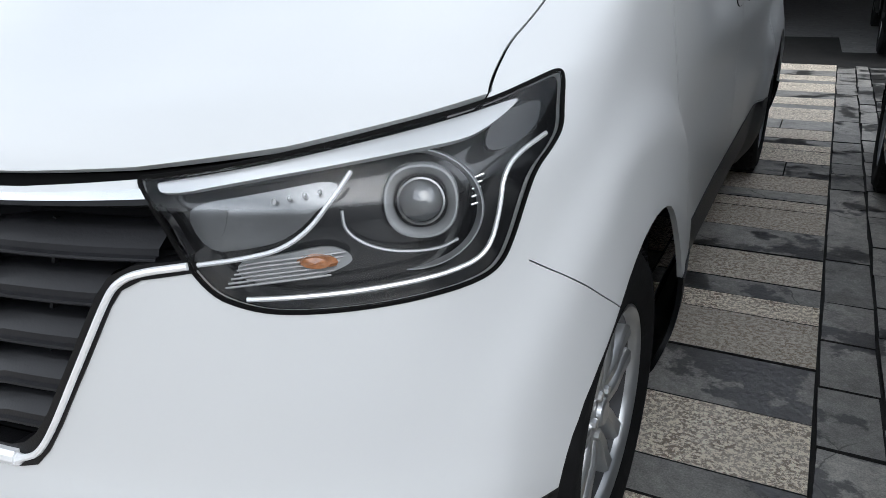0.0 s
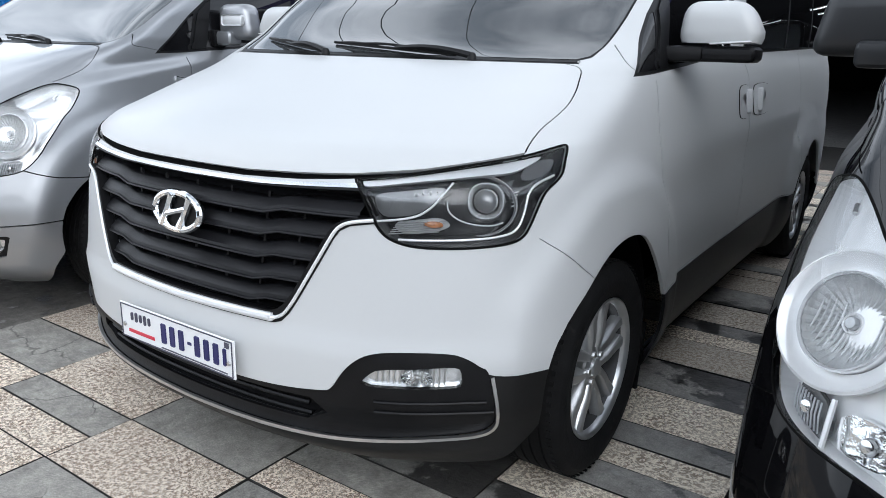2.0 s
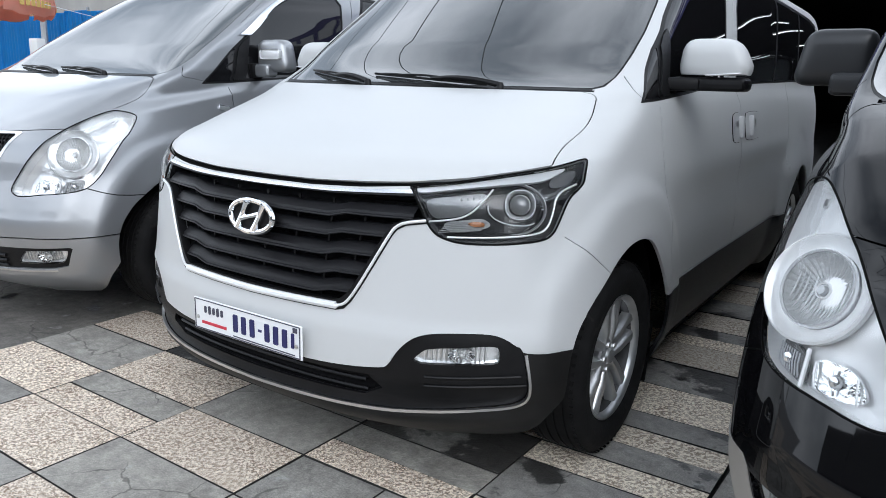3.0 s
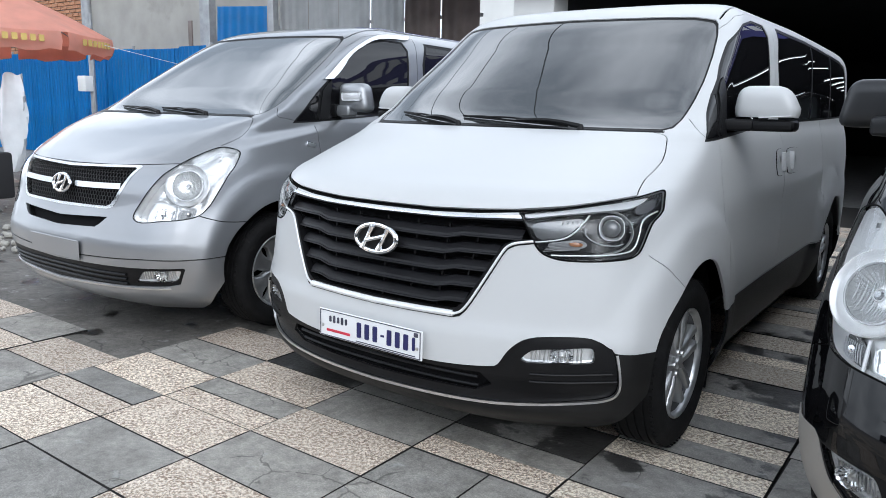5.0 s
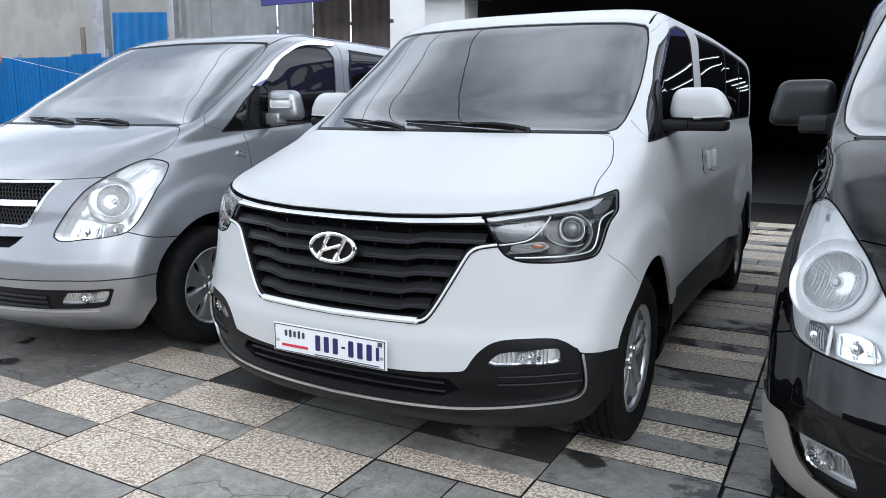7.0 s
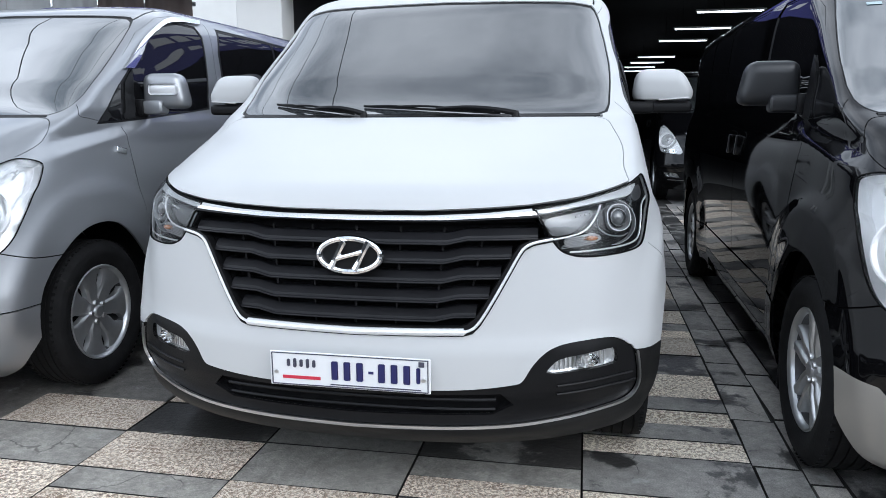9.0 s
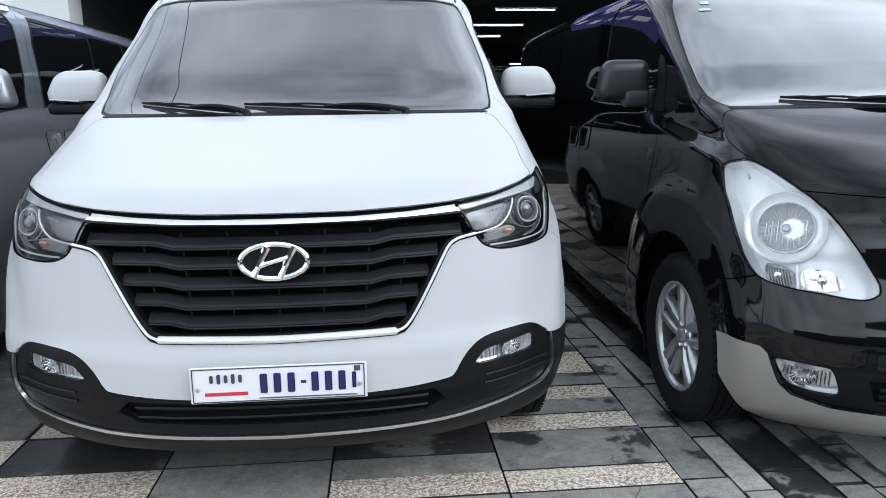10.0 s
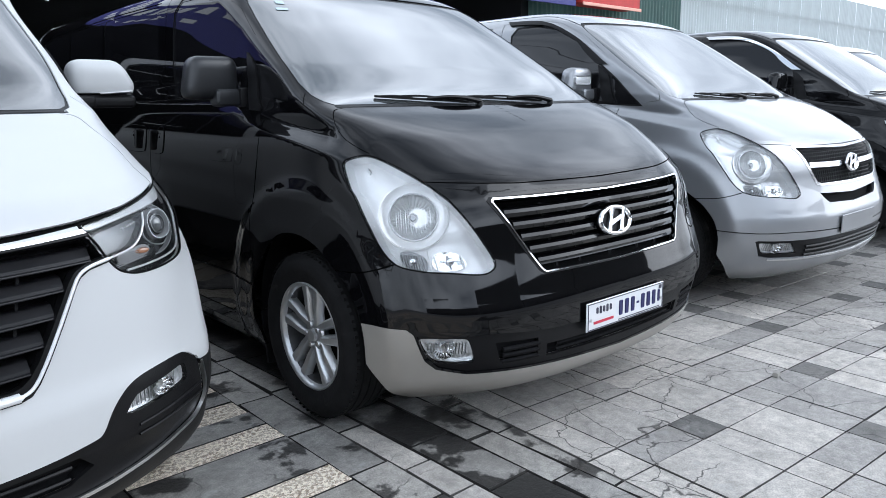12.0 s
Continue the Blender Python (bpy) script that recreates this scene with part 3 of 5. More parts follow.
def new_lamp(root, shell, side, outline):
    """Dark headlamp with a bright upper bar, a projector and silver outline strips."""
    sv, got = cut_skin_patch(shell, outline)
    m = "r" if side < 0 else "l"
    patch = lambda pts, off, rim=.006: skin_mesh("patch", shell, *cut_skin_patch(shell, smooth_line(pts, .012, True, 2)), off, rim, m)
    lamp = part("headlamp", skin_mesh("headlamp", shell, sv, got, -.046, -.032, m), "lampdark", root, "dark headlamp with projector and silver strips")
    part("lens", skin_mesh("lens", shell, sv, got, .001, 0, m), "lens", lamp, "clear lens")
    part("upper_bar", patch([(.580, .984), (.590, .986), (.701, 1.001), (.827, 1.020), (.941, 1.033), (1.040, 1.044), (1.052, 1.040), (1.012, 1.020), (.977, 1.010), (.901, 1.007), (.805, .999), (.687, .986), (.592, .971)], -.010, .010), "bar_silver", lamp, "bright upper bar")
    part("corner_reflector", patch([(1.015, .994), (1.013, 1.031), (1.087, 1.04), (1.115, 1.035), (1.121, 1.007), (1.071, .992)], -.016), "corner_smoke", lamp, "smoked corner reflector")
    part("hook_strip", tube(skin_line(shell, side, [(.634, .891), (.695, .898), (.743, .908), (.781, .933), (.805, .966), (.819, .99)], -.010, .012, 2), .0030, 6), "strip", lamp, "silver hooked strip")
    part("outline_strip", tube(skin_line(shell, side, [(.693, .85), (.743, .85), (.859, .852), (.981, .857), (1.035, .871), (1.057, .92), (1.063, .968), (1.087, .984), (1.141, .996)], -.007, .012, 2), .0031, 6), "strip", lamp, "silver outline strip")
    # high beam: a smoked reflector with small bright facets
    part("high_beam_panel", patch([(.604, .964), (.707, .980), (.815, .993), (.790, .950), (.745, .912), (.690, .902), (.634, .898)], -.036), "smoke_panel", lamp, "smoked reflector")
    part("panel_facet", patch([(.628, .916), (.662, .914), (.668, .972), (.616, .964)], -.033, .003), "smoke_panel", lamp)
    for k in range(4):
        part("bulb_facet", box(.005, .006, .008 - .002 * (k % 2), .002, 1, at=shell.on(side * (.726 + .019 * k), .966 + .003 * k, -.026), turn=(8 * k, 12, 20 * side)), "bar_silver", lamp)
    # indicator behind fluted clear plastic
    ind = part("indicator", patch([(.673, .891), (.739, .898), (.797, .906), (.827, .894), (.831, .881), (.779, .867), (.691, .861)], -.022), "dim_reflector", lamp, "fluted clear indicator")
    for k in range(6):
        z = .862 + .0052 * k
        part("fluting", tube(skin_line(shell, side, [(.664 + .004 * k, z - .001), (.72, z + .004), (.800 + .004 * k, z + .009)], -.017), .0014, 5), "smoke_lens", ind)
    turned(lamp, "amber_bulb", [(.0004, .012), (.007, .010), (.010, .002), (.008, -.008)], lamp_place(shell, side, .783, .888, -.020, .62), "amber", 14, (2.5, .95), label="amber bulb")
    # projector in a squarish bright ring, with a wide dark collar
    place = lamp_place(shell, side, .935, .945, -.034, .72)
    turned(lamp, "projector_collar", [(.072, -.016), (.0765, -.003), (.078, -.003), (.080, -.016)], place @ Matrix.Translation((-.010, -.014 * side, -.012)), "dim_reflector", 44, (1.153, .961))
    small = place @ Matrix.Scale(.80, 4)
    ring = lathe([(.040, -.010), (.041, .000), (.045, .007), (.0515, .013), (.0545, .013), (.057, .006), (.058, -.018)], 44)
    for v in ring.verts:
        t = math.atan2(v.co.z, v.co.y)
        grow = 1 + .055 * (1 - math.cos(4 * t)) / 2
        v.co.y *= grow
        v.co.z *= grow
    bmesh.ops.transform(ring, matrix=small, verts=ring.verts)
    part("projector_ring", ring, "ring_silver", lamp, "squarish chrome ring")
    turned(lamp, "projector_tube", [(.046, -.012), (.042, -.004), (.038, .002), (.035, .000)], small, "lampdark")
    turned(lamp, "projector_rim", [(.035, .004), (.036, .010), (.033, .011), (.032, .004)], small, "smoke_panel")
    turned(lamp, "projector_lens", [(.0005, .020), (.010, .019), (.020, .015), (.028, .009), (.033, .001)], small, "ball")
    part("lower_arc", tube(skin_line(shell, side, [(.817, .945), (.821, .92), (.849, .9), (.891, .887), (.959, .881), (.995, .889)], -.028, .012, 2), .0022, 6), "dim_reflector", lamp)
    for k in range(5):
        part("cooling_slot", tube([shell.on(side * 1.022, .968 - .010 * k, -.030), shell.on(side * 1.036, .970 - .010 * k, -.026)], .0014, 5), "satin", lamp)
    part("lamp_seal", tube([shell.on(side * s, z, -.001) for s, z in outline], .0034, 6, closed=True), "gap", lamp)


def old_lamp(root, shell, side, outline, bright):
    """Bright teardrop headlamp: a wide dish round a fluted bowl, and two small lamps in its foot."""
    sv, got = cut_skin_patch(shell, outline)
    m = "r" if side < 0 else "l"
    shine = "lamp_chrome" if bright == "silver" else "bulbhouse"
    patch = lambda pts, off, rim=.006: skin_mesh("patch", shell, *cut_skin_patch(shell, smooth_line(pts, .012, True, 2)), off, rim, m)
    lamp = part("headlamp", skin_mesh("headlamp", shell, sv, got, -.062, -.048, m), shine, root, "bright teardrop headlamp with round reflector")
    part("lens", skin_mesh("lens", shell, sv, got, .001, 0, m), "lens", lamp, "clear lens")
    place = lamp_place(shell, side, .965, .900, -.045, .84)
    turned(lamp, "outer_ring", [(.119, -.006), (.121, .010), (.116, .014), (.110, .008), (.098, .000), (.086, -.003)], place, shine, 56, (1.04, 1.0))
    turned(lamp, "bowl_ring", [(.086, -.010), (.0855, .010), (.083, .013), (.079, .010), (.078, -.004)], place, "lamp_chrome", 56)
    deep = ((.012, .022, .034, .046, .058, .069, .078), (-.022, -.021, -.018, -.014, -.008, -.001, .007))
    turned(lamp, "reflector_bowl", list(zip(*deep)), place, "reflector_white", 64, flute=.0016, label="fluted silver bowl")
    for k in range(15):
        y = -.0595 + .0085 * k
        top, foot = (.030 if k % 3 else .018), -math.sqrt(.067 ** 2 - y * y)
        pts = []
        for q in range(7):
            z = max(-.055, foot) + (top - max(-.055, foot)) * q / 6
            pts.append(place @ Vector((float(np.interp(math.hypot(y, z), *deep)) + .0015, y, z)))
        part("bowl_flute", tube(pts, [.0010, .0018, .0022, .0022, .0022, .0018, .0008], 5), "bar_silver" if k % 2 else "strip", lamp)
    turned(lamp, "bulb_shield", [(.0004, -.004), (.009, -.005), (.011, -.008), (.012, -.024)], place, "ring_silver", 20)
    turned(lamp, "bulb_collar", [(.014, -.024), (.0145, -.012), (.017, -.010), (.019, -.014), (.019, -.024)], place, "bulbhouse", 24)
    # a lamp and an indicator in the foot
    for name, pts, u in (("position_lamp", [(.910, .770), (.81, .776), (.766, .758), (.740, .722), (.823, .709), (.915, .714)], 3),
                         ("indicator", [(1.092, .779), (.937, .768), (.936, .706), (1.015, .707), (1.072, .726)], 9)):
        low = part(name, patch(pts, -.040, .010), "reflector" if u == 3 else "smoke_panel", lamp, "small clear lamp" if u == 3 else "smoked indicator")
        lo, hi = min(pts)[0], max(pts)[0]
        for k in range(u):
            a = lo + (hi - lo) * (.14 + .72 * k / max(1, u - 1))
            part("fluting", tube([shell.on(side * a, .716, -.034), shell.on(side * (a + .004), .740, -.031), shell.on(side * (a + .008), .762, -.034)], .0026 if u == 3 else .0018, 5), "dim_reflector" if u == 9 else ("reflector" if k % 2 else shine), low)
        part("small_bulb", lathe([(.0004, .010), (.010, .008), (.015, .0), (.016, -.01)], 16), "reflector", low).matrix_basis = lamp_place(shell, side, lo + (hi - lo) * .5, .742, -.034, .84)
    part("lamp_divider", tube([shell.on(side * .925, .700, -.024), shell.on(side * .924, .780, -.030)], .005, 6), shine, lamp)
    part("marker_dots", tube([shell.on(side * 1.08, 1.046, -.040), shell.on(side * 1.086, 1.058, -.040)], .006, 6), "satin", lamp)
    part("lamp_seal", tube([shell.on(side * s, z, -.001) for s, z in outline], .0030, 6, closed=True), "gap", lamp)


def cut_skin_patch(shell, outline):
    """Points and triangles of one outline alone."""
    q = smooth_line([(s, float(shell.v(z))) for s, z in outline], .02, True)
    lo, hi = np.min(q, 0), np.max(q, 0)
    g = [(a, b) for a in np.arange(lo[0], hi[0], .02) for b in np.arange(lo[1], hi[1], .02)]
    g = [p for p, k in zip(g, inside(q, np.array(g))) if k]
    vert, _, face, *_ = geometry.delaunay_2d_cdt([Vector(p) for p in q + g], [(i, (i + 1) % len(q)) for i in range(len(q))], [], 1, 1e-5)
    sv = np.array([tuple(v) for v in vert])
    tri = np.array([f for f in face if len(f) == 3])
    a, b, c = sv[tri[:, 0]], sv[tri[:, 1]], sv[tri[:, 2]]
    area = (b[:, 0] - a[:, 0]) * (c[:, 1] - a[:, 1]) - (b[:, 1] - a[:, 1]) * (c[:, 0] - a[:, 0])
    tri[area < 0] = tri[area < 0][:, ::-1]
    return sv, tri[np.abs(area) > 1e-9]


def skin_band(shell, line, width, off, m, rim=.004):
    """A raised strip of the skin along a line."""
    sv, tri = cut_skin_patch(shell, shell.band(smooth_line(line, .02, False, 1), width))
    return skin_mesh("strip", shell, sv, tri, off, rim, m)


SIDE_GLASS = {
    "quarter_window": [(1.035, 1.237), (1.200, 1.242), (1.266, 1.424), (1.25, 1.42)],
    "door_window": [(1.245, 1.258), (1.49, 1.264), (1.86, 1.286), (2.12, 1.310), (2.165, 1.47), (2.195, 1.62), (2.21, 1.74), (2.17, 1.795), (1.98, 1.797), (1.80, 1.762), (1.59, 1.662), (1.42, 1.540), (1.345, 1.478)],
    "sliding_window": [(2.37, 1.312), (3.24, 1.330), (3.24, 1.785), (2.46, 1.80), (2.40, 1.66)],
    "rear_window": [(3.275, 1.331), (3.98, 1.346), (3.98, 1.775), (3.275, 1.785)],
    "tail_window": [(4.015, 1.347), (4.80, 1.366), (4.80, 1.62), (4.72, 1.73), (4.5, 1.76), (4.015, 1.775)],
}
GLASS_BASE = [(2.34, 1.298), (4.84, 1.352), (4.84, 1.64), (4.74, 1.75), (4.5, 1.78), (2.44, 1.818), (2.37, 1.66)]
NEW_LAMP = smooth_line([(.564, .988), (.576, .988), (.667, .998), (.767, 1.013), (.877, 1.029), (.981, 1.04), (1.087, 1.06), (1.115, 1.062), (1.135, 1.052), (1.155, 1.025), (1.175, .998), (1.159, .98), (1.125, .961), (1.101, .926), (1.079, .887), (1.055, .855), (1.015, .84), (.913, .834), (.819, .832), (.733, .834), (.687, .844), (.653, .859), (.624, .896), (.598, .945), (.568, .978)], .012, True, 2)
OLD_LAMP = smooth_line([(.632, .719), (.690, .815), (.755, .905), (.80, .965), (.862, 1.012), (.94, 1.063), (1.02, 1.094), (1.10, 1.088), (1.178, 1.073), (1.203, 1.050), (1.243, .965), (1.241, .880), (1.18, .795), (1.127, .745), (1.075, .721), (.95, .707), (.835, .702), (.73, .689), (.676, .691)], .012, True, 2)
NEW_HOOD = [(0, .982), (.228, .983), (.408, .990), (.556, .998), (.731, 1.015), (.879, 1.035), (.983, 1.049), (.969, 1.073), (.961, 1.097), (.975, 1.122), (.983, 1.151), (.965, 1.183), (.939, 1.212), (.919, 1.247), (.835, 1.257), (0, 1.257)]
OLD_HOOD = [(0, .976), (.45, .983), (.86, 1.004), (.945, 1.068), (.99, 1.090), (1.02, 1.098), (1.09, 1.123), (1.16, 1.152), (1.185, 1.205), (1.07, 1.25), (.95, 1.257), (0, 1.257)]


WINDSCREEN_EDGE = {
    "new": [(.86, 1.274), (.915, 1.284), (.950, 1.31), (.990, 1.40), (1.012, 1.48), (1.020, 1.60), (1.008, 1.70), (.985, 1.748), (.955, 1.766)],
    "old": [(.97, 1.274), (1.03, 1.288), (1.09, 1.316), (1.126, 1.365), (1.126, 1.46), (1.10, 1.56), (1.07, 1.65), (1.03, 1.735), (.985, 1.772), (.93, 1.79)],
}


def side_regions(shell, sill, new_face):
    r = []
    door = shell.flank([(1.235, .50), (2.385, .50), (2.385, 1.20), (2.29, 1.34), (2.28, 1.46), (2.33, 1.84), (1.97, 1.84), (1.77, 1.805), (1.55, 1.705), (1.35, 1.57), (1.25, 1.47), (1.19, 1.26), (1.165, 1.10)])
    r.append(("front_door", door))
    r.append(("sliding_door", shell.flank([(2.39, .50), (3.63, .50), (3.63, 1.83), (2.335, 1.84), (2.285, 1.46), (2.295, 1.34), (2.39, 1.20)])))
    for line in ([(1.175, 1.21), (1.18, 1.05), (1.215, .80), (1.235, .50)], [(2.385, .50), (2.385, 1.20), (2.29, 1.34), (2.28, 1.46), (2.33, 1.84)], [(3.635, .50), (3.635, 1.83)], [(1.235, .503), (3.63, .503)],
                 [(2.33, 1.84), (1.97, 1.842), (1.77, 1.807), (1.55, 1.707), (1.35, 1.572)]):
        r.append(("shut_line", shell.band(shell.flank(line, False), .0045)))
    if sill:
        r.append(("side_skirt", shell.flank([(1.20, .172), (3.66, .172), (3.66, .497), (1.20, .497)])))
        r.append(("side_skirt", shell.flank([(4.40, .172), (5.05, .172), (5.05, .44), (4.40, .44)])))
    r.append(("window_frame", shell.flank([(1.00, 1.224), (1.16, 1.230), (1.50, 1.252), (2.132, 1.299), (2.178, 1.47), (2.208, 1.62), (2.222, 1.745), (2.178, 1.806), (1.977, 1.808), (1.796, 1.773), (1.585, 1.673), (1.412, 1.551), (1.334, 1.488), (1.232, 1.418)])))
    r.append(("window_frame", shell.flank(GLASS_BASE)))
    for name, poly in SIDE_GLASS.items():
        r.append((name, shell.flank(poly)))
    for y in AXLE:
        r.append(("wheel_arch", arch_outline(shell, y)))
    e = WINDSCREEN_EDGE["new" if new_face else "old"]
    top = 1.782 if new_face else 1.795
    r.append(("windscreen_seal", [(0, 1.266)] + [(a + .016, b - .008 if b < 1.3 else b + (.014 if b > 1.74 else 0)) for a, b in e] + [(.8, top + .014), (0, top + .025)]))
    r.append(("windscreen", [(0, 1.274)] + e + [(.8, top), (0, top + .011)]))
    r.append(("shut_line", shell.band([(e[3][0] + .02, 1.315), (shell.s_of_y(1.03, 1.238), 1.238)], .005)))
    r.append(("cowl", [(0, 1.257), (e[0][0] + .03, 1.257), (e[0][0] + .03, 1.266), (0, 1.266)]))
    r.append(("shut_line", shell.band(smooth_line([(1.0, 1.785), (1.06, 1.83), (1.2, 1.868), (1.6, 1.882), (S_END - .3, 1.882)], .03, False, 1), .022)))
    return r


def van(name, kind, paint, label, pos, yaw, marks=True, mirror_paint=None, visor=None, wheels="twin", fine=.028, group="parked vans", mirrors=(1, -1)):
    new_face = kind == "new"
    shell = Shell(NOSE_Z, NOSE_Y) if new_face else Shell(OLD_Z, OLD_Y, OLD_DEEP_Y, OLD_ROUND_Z, OLD_ROUND_N, .060)
    root = tagged(new(name), label, "van", group)
    r = []
    if new_face:
        r += [("front_bumper", [(0, .16), (1.533, .16), (1.569, .6), (1.427, .686), (1.225, .783), (1.107, .846), (.983, .836), (.733, .828), (.628, .869), (.566, .988), (0, .985)])]
        r += [("bonnet", NEW_HOOD)]
        r += [("shut_line", shell.band(smooth_line([(1.107, .846), (1.225, .783), (1.445, .678)], .02, False, 1), .0022))]
        r += [("shut_line", shell.band(smooth_line(NEW_HOOD[6:-1], .012, False, 2), .006))]
        r += [("bonnet_gap", [(0, .966), (.228, .967), (.408, .974), (.564, .986), (.731, 1.006), (.879, 1.028), (.983, 1.041), (.983, 1.049), (.879, 1.035), (.731, 1.015), (.556, .998), (.408, .990), (.228, .983), (0, .982)])]
        r += [("chrome_bar", [(0, .950), (.30, .9535), (.588, .966), (.576, .976), (.41, .967), (.226, .962), (0, .961)])]
        r += [("grille_frame", [(0, .595), (.352, .601), (.38, .609), (.402, .632), (.428, .672), (.482, .765), (.524, .84), (.54, .861), (.568, .875), (.634, .885), (.594, .9665), (.30, .9540), (0, .9505)])]
        r += [("grille_hole", [(0, .626), (.340, .631), (.362, .638), (.384, .655), (.410, .690), (.462, .779), (.505, .853), (.525, .877), (.558, .892), (.624, .900), (.594, .9605), (.31, .950), (0, .9485)])]
        low = [(0, .428), (.252, .429), (.398, .436), (.516, .449), (.54, .456), (.566, .503), (.596, .536), (.634, .562), (.699, .575), (.860, .578), (.922, .560), (.955, .538), (.976, .515), (1.193, .515), (1.543, .501)]
        r += [("lower_valance", smooth_line(low, .015, False, 2) + [(1.533, .16), (0, .16)])]
        inner = low[:12] + [(.964, .538), (.978, .515), (.991, .454), (.998, .4), (.976, .355), (.930, .340), (.830, .331), (.675, .32), (.494, .306), (0, .297)]
        r += [("bumper_insert", smooth_line(inner, .015, False, 2))]
        r += [("bright_edge", shell.band(smooth_line([(0, .297), (.494, .306), (.675, .32), (.830, .331), (.930, .340), (.980, .357), (1.002, .398), (.995, .454), (.982, .515)], .015, False, 2), .009))]
        r += [("lower_intake", [(0, .335), (.452, .342), (.518, .373), (.474, .417), (0, .405)])]
        fog = [(.612, .474), (.642, .508), (.668, .524), (.78, .533), (.875, .539), (.902, .532), (.907, .490), (.886, .482), (.75, .478)]
        fog = smooth_line(fog, .012, True, 1)
        r += [("fog_hole", fog), ("lamp_hole", NEW_LAMP)]
        lamp_line = NEW_LAMP
    else:
        r += [("front_bumper", [(0, .16), (1.559, .16), (1.731, .633), (1.561, .668), (1.311, .688), (1.209, .705), (1.125, .742), (1.055, .716), (.686, .687), (.624, .704), (.545, .8), (.48, .97), (0, .97)])]
        r += [("bonnet", OLD_HOOD)]
        r += [("shut_line", shell.band(smooth_line([(1.10, .73), (1.209, .705), (1.311, .688), (1.561, .672)], .02, False, 1), .005))]
        r += [("shut_line", shell.band(smooth_line(OLD_HOOD[5:-1], .015, False, 2), .006))]
        r += [("shut_line", shell.band(smooth_line(OLD_HOOD[:3], .02, False, 0), .006))]
        if kind == "bars":
            r += [("grille_frame", [(0, .655), (.43, .661), (.455, .677), (.632, .932), (.615, .945), (0, .938)])]
            r += [("grille_trim", [(0, .659), (.427, .666), (.447, .68), (.616, .929), (.604, .94), (0, .931)])]
            r += [("grille_hole", [(0, .664), (.426, .671), (.441, .682), (.608, .927), (.600, .934), (0, .926)])]
            r += [("lower_valance", [(0, .305), (.218, .313), (.592, .325), (.797, .332), (.931, .356), (.985, .39), (1.055, .49), (1.09, .508), (1.251, .512), (1.653, .495), (1.559, .16), (0, .16)])]
            r += [("bumper_insert", [(0, .312), (.218, .321), (.592, .333), (.797, .341), (.92, .364), (.972, .396), (1.04, .485), (.686, .483), (.451, .462), (0, .45)])]
            r += [("bumper_vent", [(.483, .355), (.657, .367), (.684, .444), (.486, .434)]), ("lower_intake", [(0, .345), (.438, .350), (.441, .401), (0, .396)])]
            fog = [(.765, .379), (.79, .370), (.925, .374), (.97, .392), (1.03, .465), (1.02, .478), (.83, .474), (.80, .465)]
        else:
            r += [("grille_frame", [(0, .737), (.43, .746), (.475, .758), (.505, .80), (.614, .980), (.597, .987), (0, .969)])]
            r += [("grille_hole", [(0, .752), (.42, .760), (.455, .772), (.485, .81), (.583, .967), (.570, .974), (0, .956)])]
            r += [("lower_intake", [(0, .625), (.36, .643), (.40, .665), (.449, .704), (0, .680)])]
            r += [("shut_line", shell.band(smooth_line([(0, .470), (.24, .477), (.75, .497), (1.016, .494), (1.315, .5), (1.60, .49)], .02), .006))]
            r += [("bumper_insert", [(0, .318), (.415, .335), (.708, .338), (.891, .341), (.965, .352), (1.03, .444), (1.015, .45), (.7, .447), (.234, .438), (0, .432)])]
            r += [("bright_edge", shell.band([(0, .309), (.415, .325), (.708, .329), (.90, .331)], .009))]
            fog = [(.685, .365), (.70, .360), (.90, .362), (.955, .367), (1.0, .428), (.985, .434), (.75, .430), (.735, .42)]
        fog = smooth_line(fog, .012, True, 2)
        r += [("fog_hole", fog), ("lamp_hole", OLD_LAMP)]
        lamp_line = OLD_LAMP
    r += side_regions(shell, new_face or kind == "bars", new_face)
    sv, got = cut_skin(shell, r, fine)
    plastic = "valance" if new_face else ("beige" if kind == "bars" else paint)
    looks = {
        "body": (paint, 0, .012, "both", ""), "bonnet": (paint, 0, .012, "both", ""), "front_bumper": (paint, 0, .012, "both", ""),
        "front_door": (paint, 0, .012, "two", ""), "sliding_door": (paint, 0, .012, "two", ""), "shut_line": ("gap", -.009, 0, "both", "dark shut lines between panels"),
        "side_skirt": ("trim" if new_face else paint, .004, .012, "two", ""), "window_frame": (paint if paint == "black" else "trim", -.003, .006, "two", ""), "windscreen": ("screen" if new_face else "bright_screen", -.004, .004, "both", "windscreen reflecting the sky"),
        "windscreen_seal": ("trim", -.005, .004, "both", ""), "cowl": ("trim", -.006, .01, "both", ""), "bonnet_gap": ("gap", -.018, .0, "both", ""),
        "chrome_bar": ("satin_chrome" if new_face else "chrome", .004, .02, "both", "chrome bar over the grille"), "grille_frame": ("trim" if kind != "mesh" else "satin_chrome", .002, .03, "both", ""), "grille_trim": ("chrome", .006, .02, "both", "chrome grille surround"),
        "lower_valance": (plastic, .002, .012, "both", "champagne lower bumper" if kind == "bars" else ""), "bumper_insert": ("trim", -.008, .012, "both", ""), "bright_edge": ("satin", .006, .01, "both", "bright edging strip"),
        "lower_intake": ("interior", -.045, -.024, "both", ""), "bumper_vent": ("trim" if new_face else "interior", -.03, -.008, "two", ""),
    }
    for k in SIDE_GLASS:
        looks[k] = ("side_glass", -.005, .004, "two", "dark tinted glass")
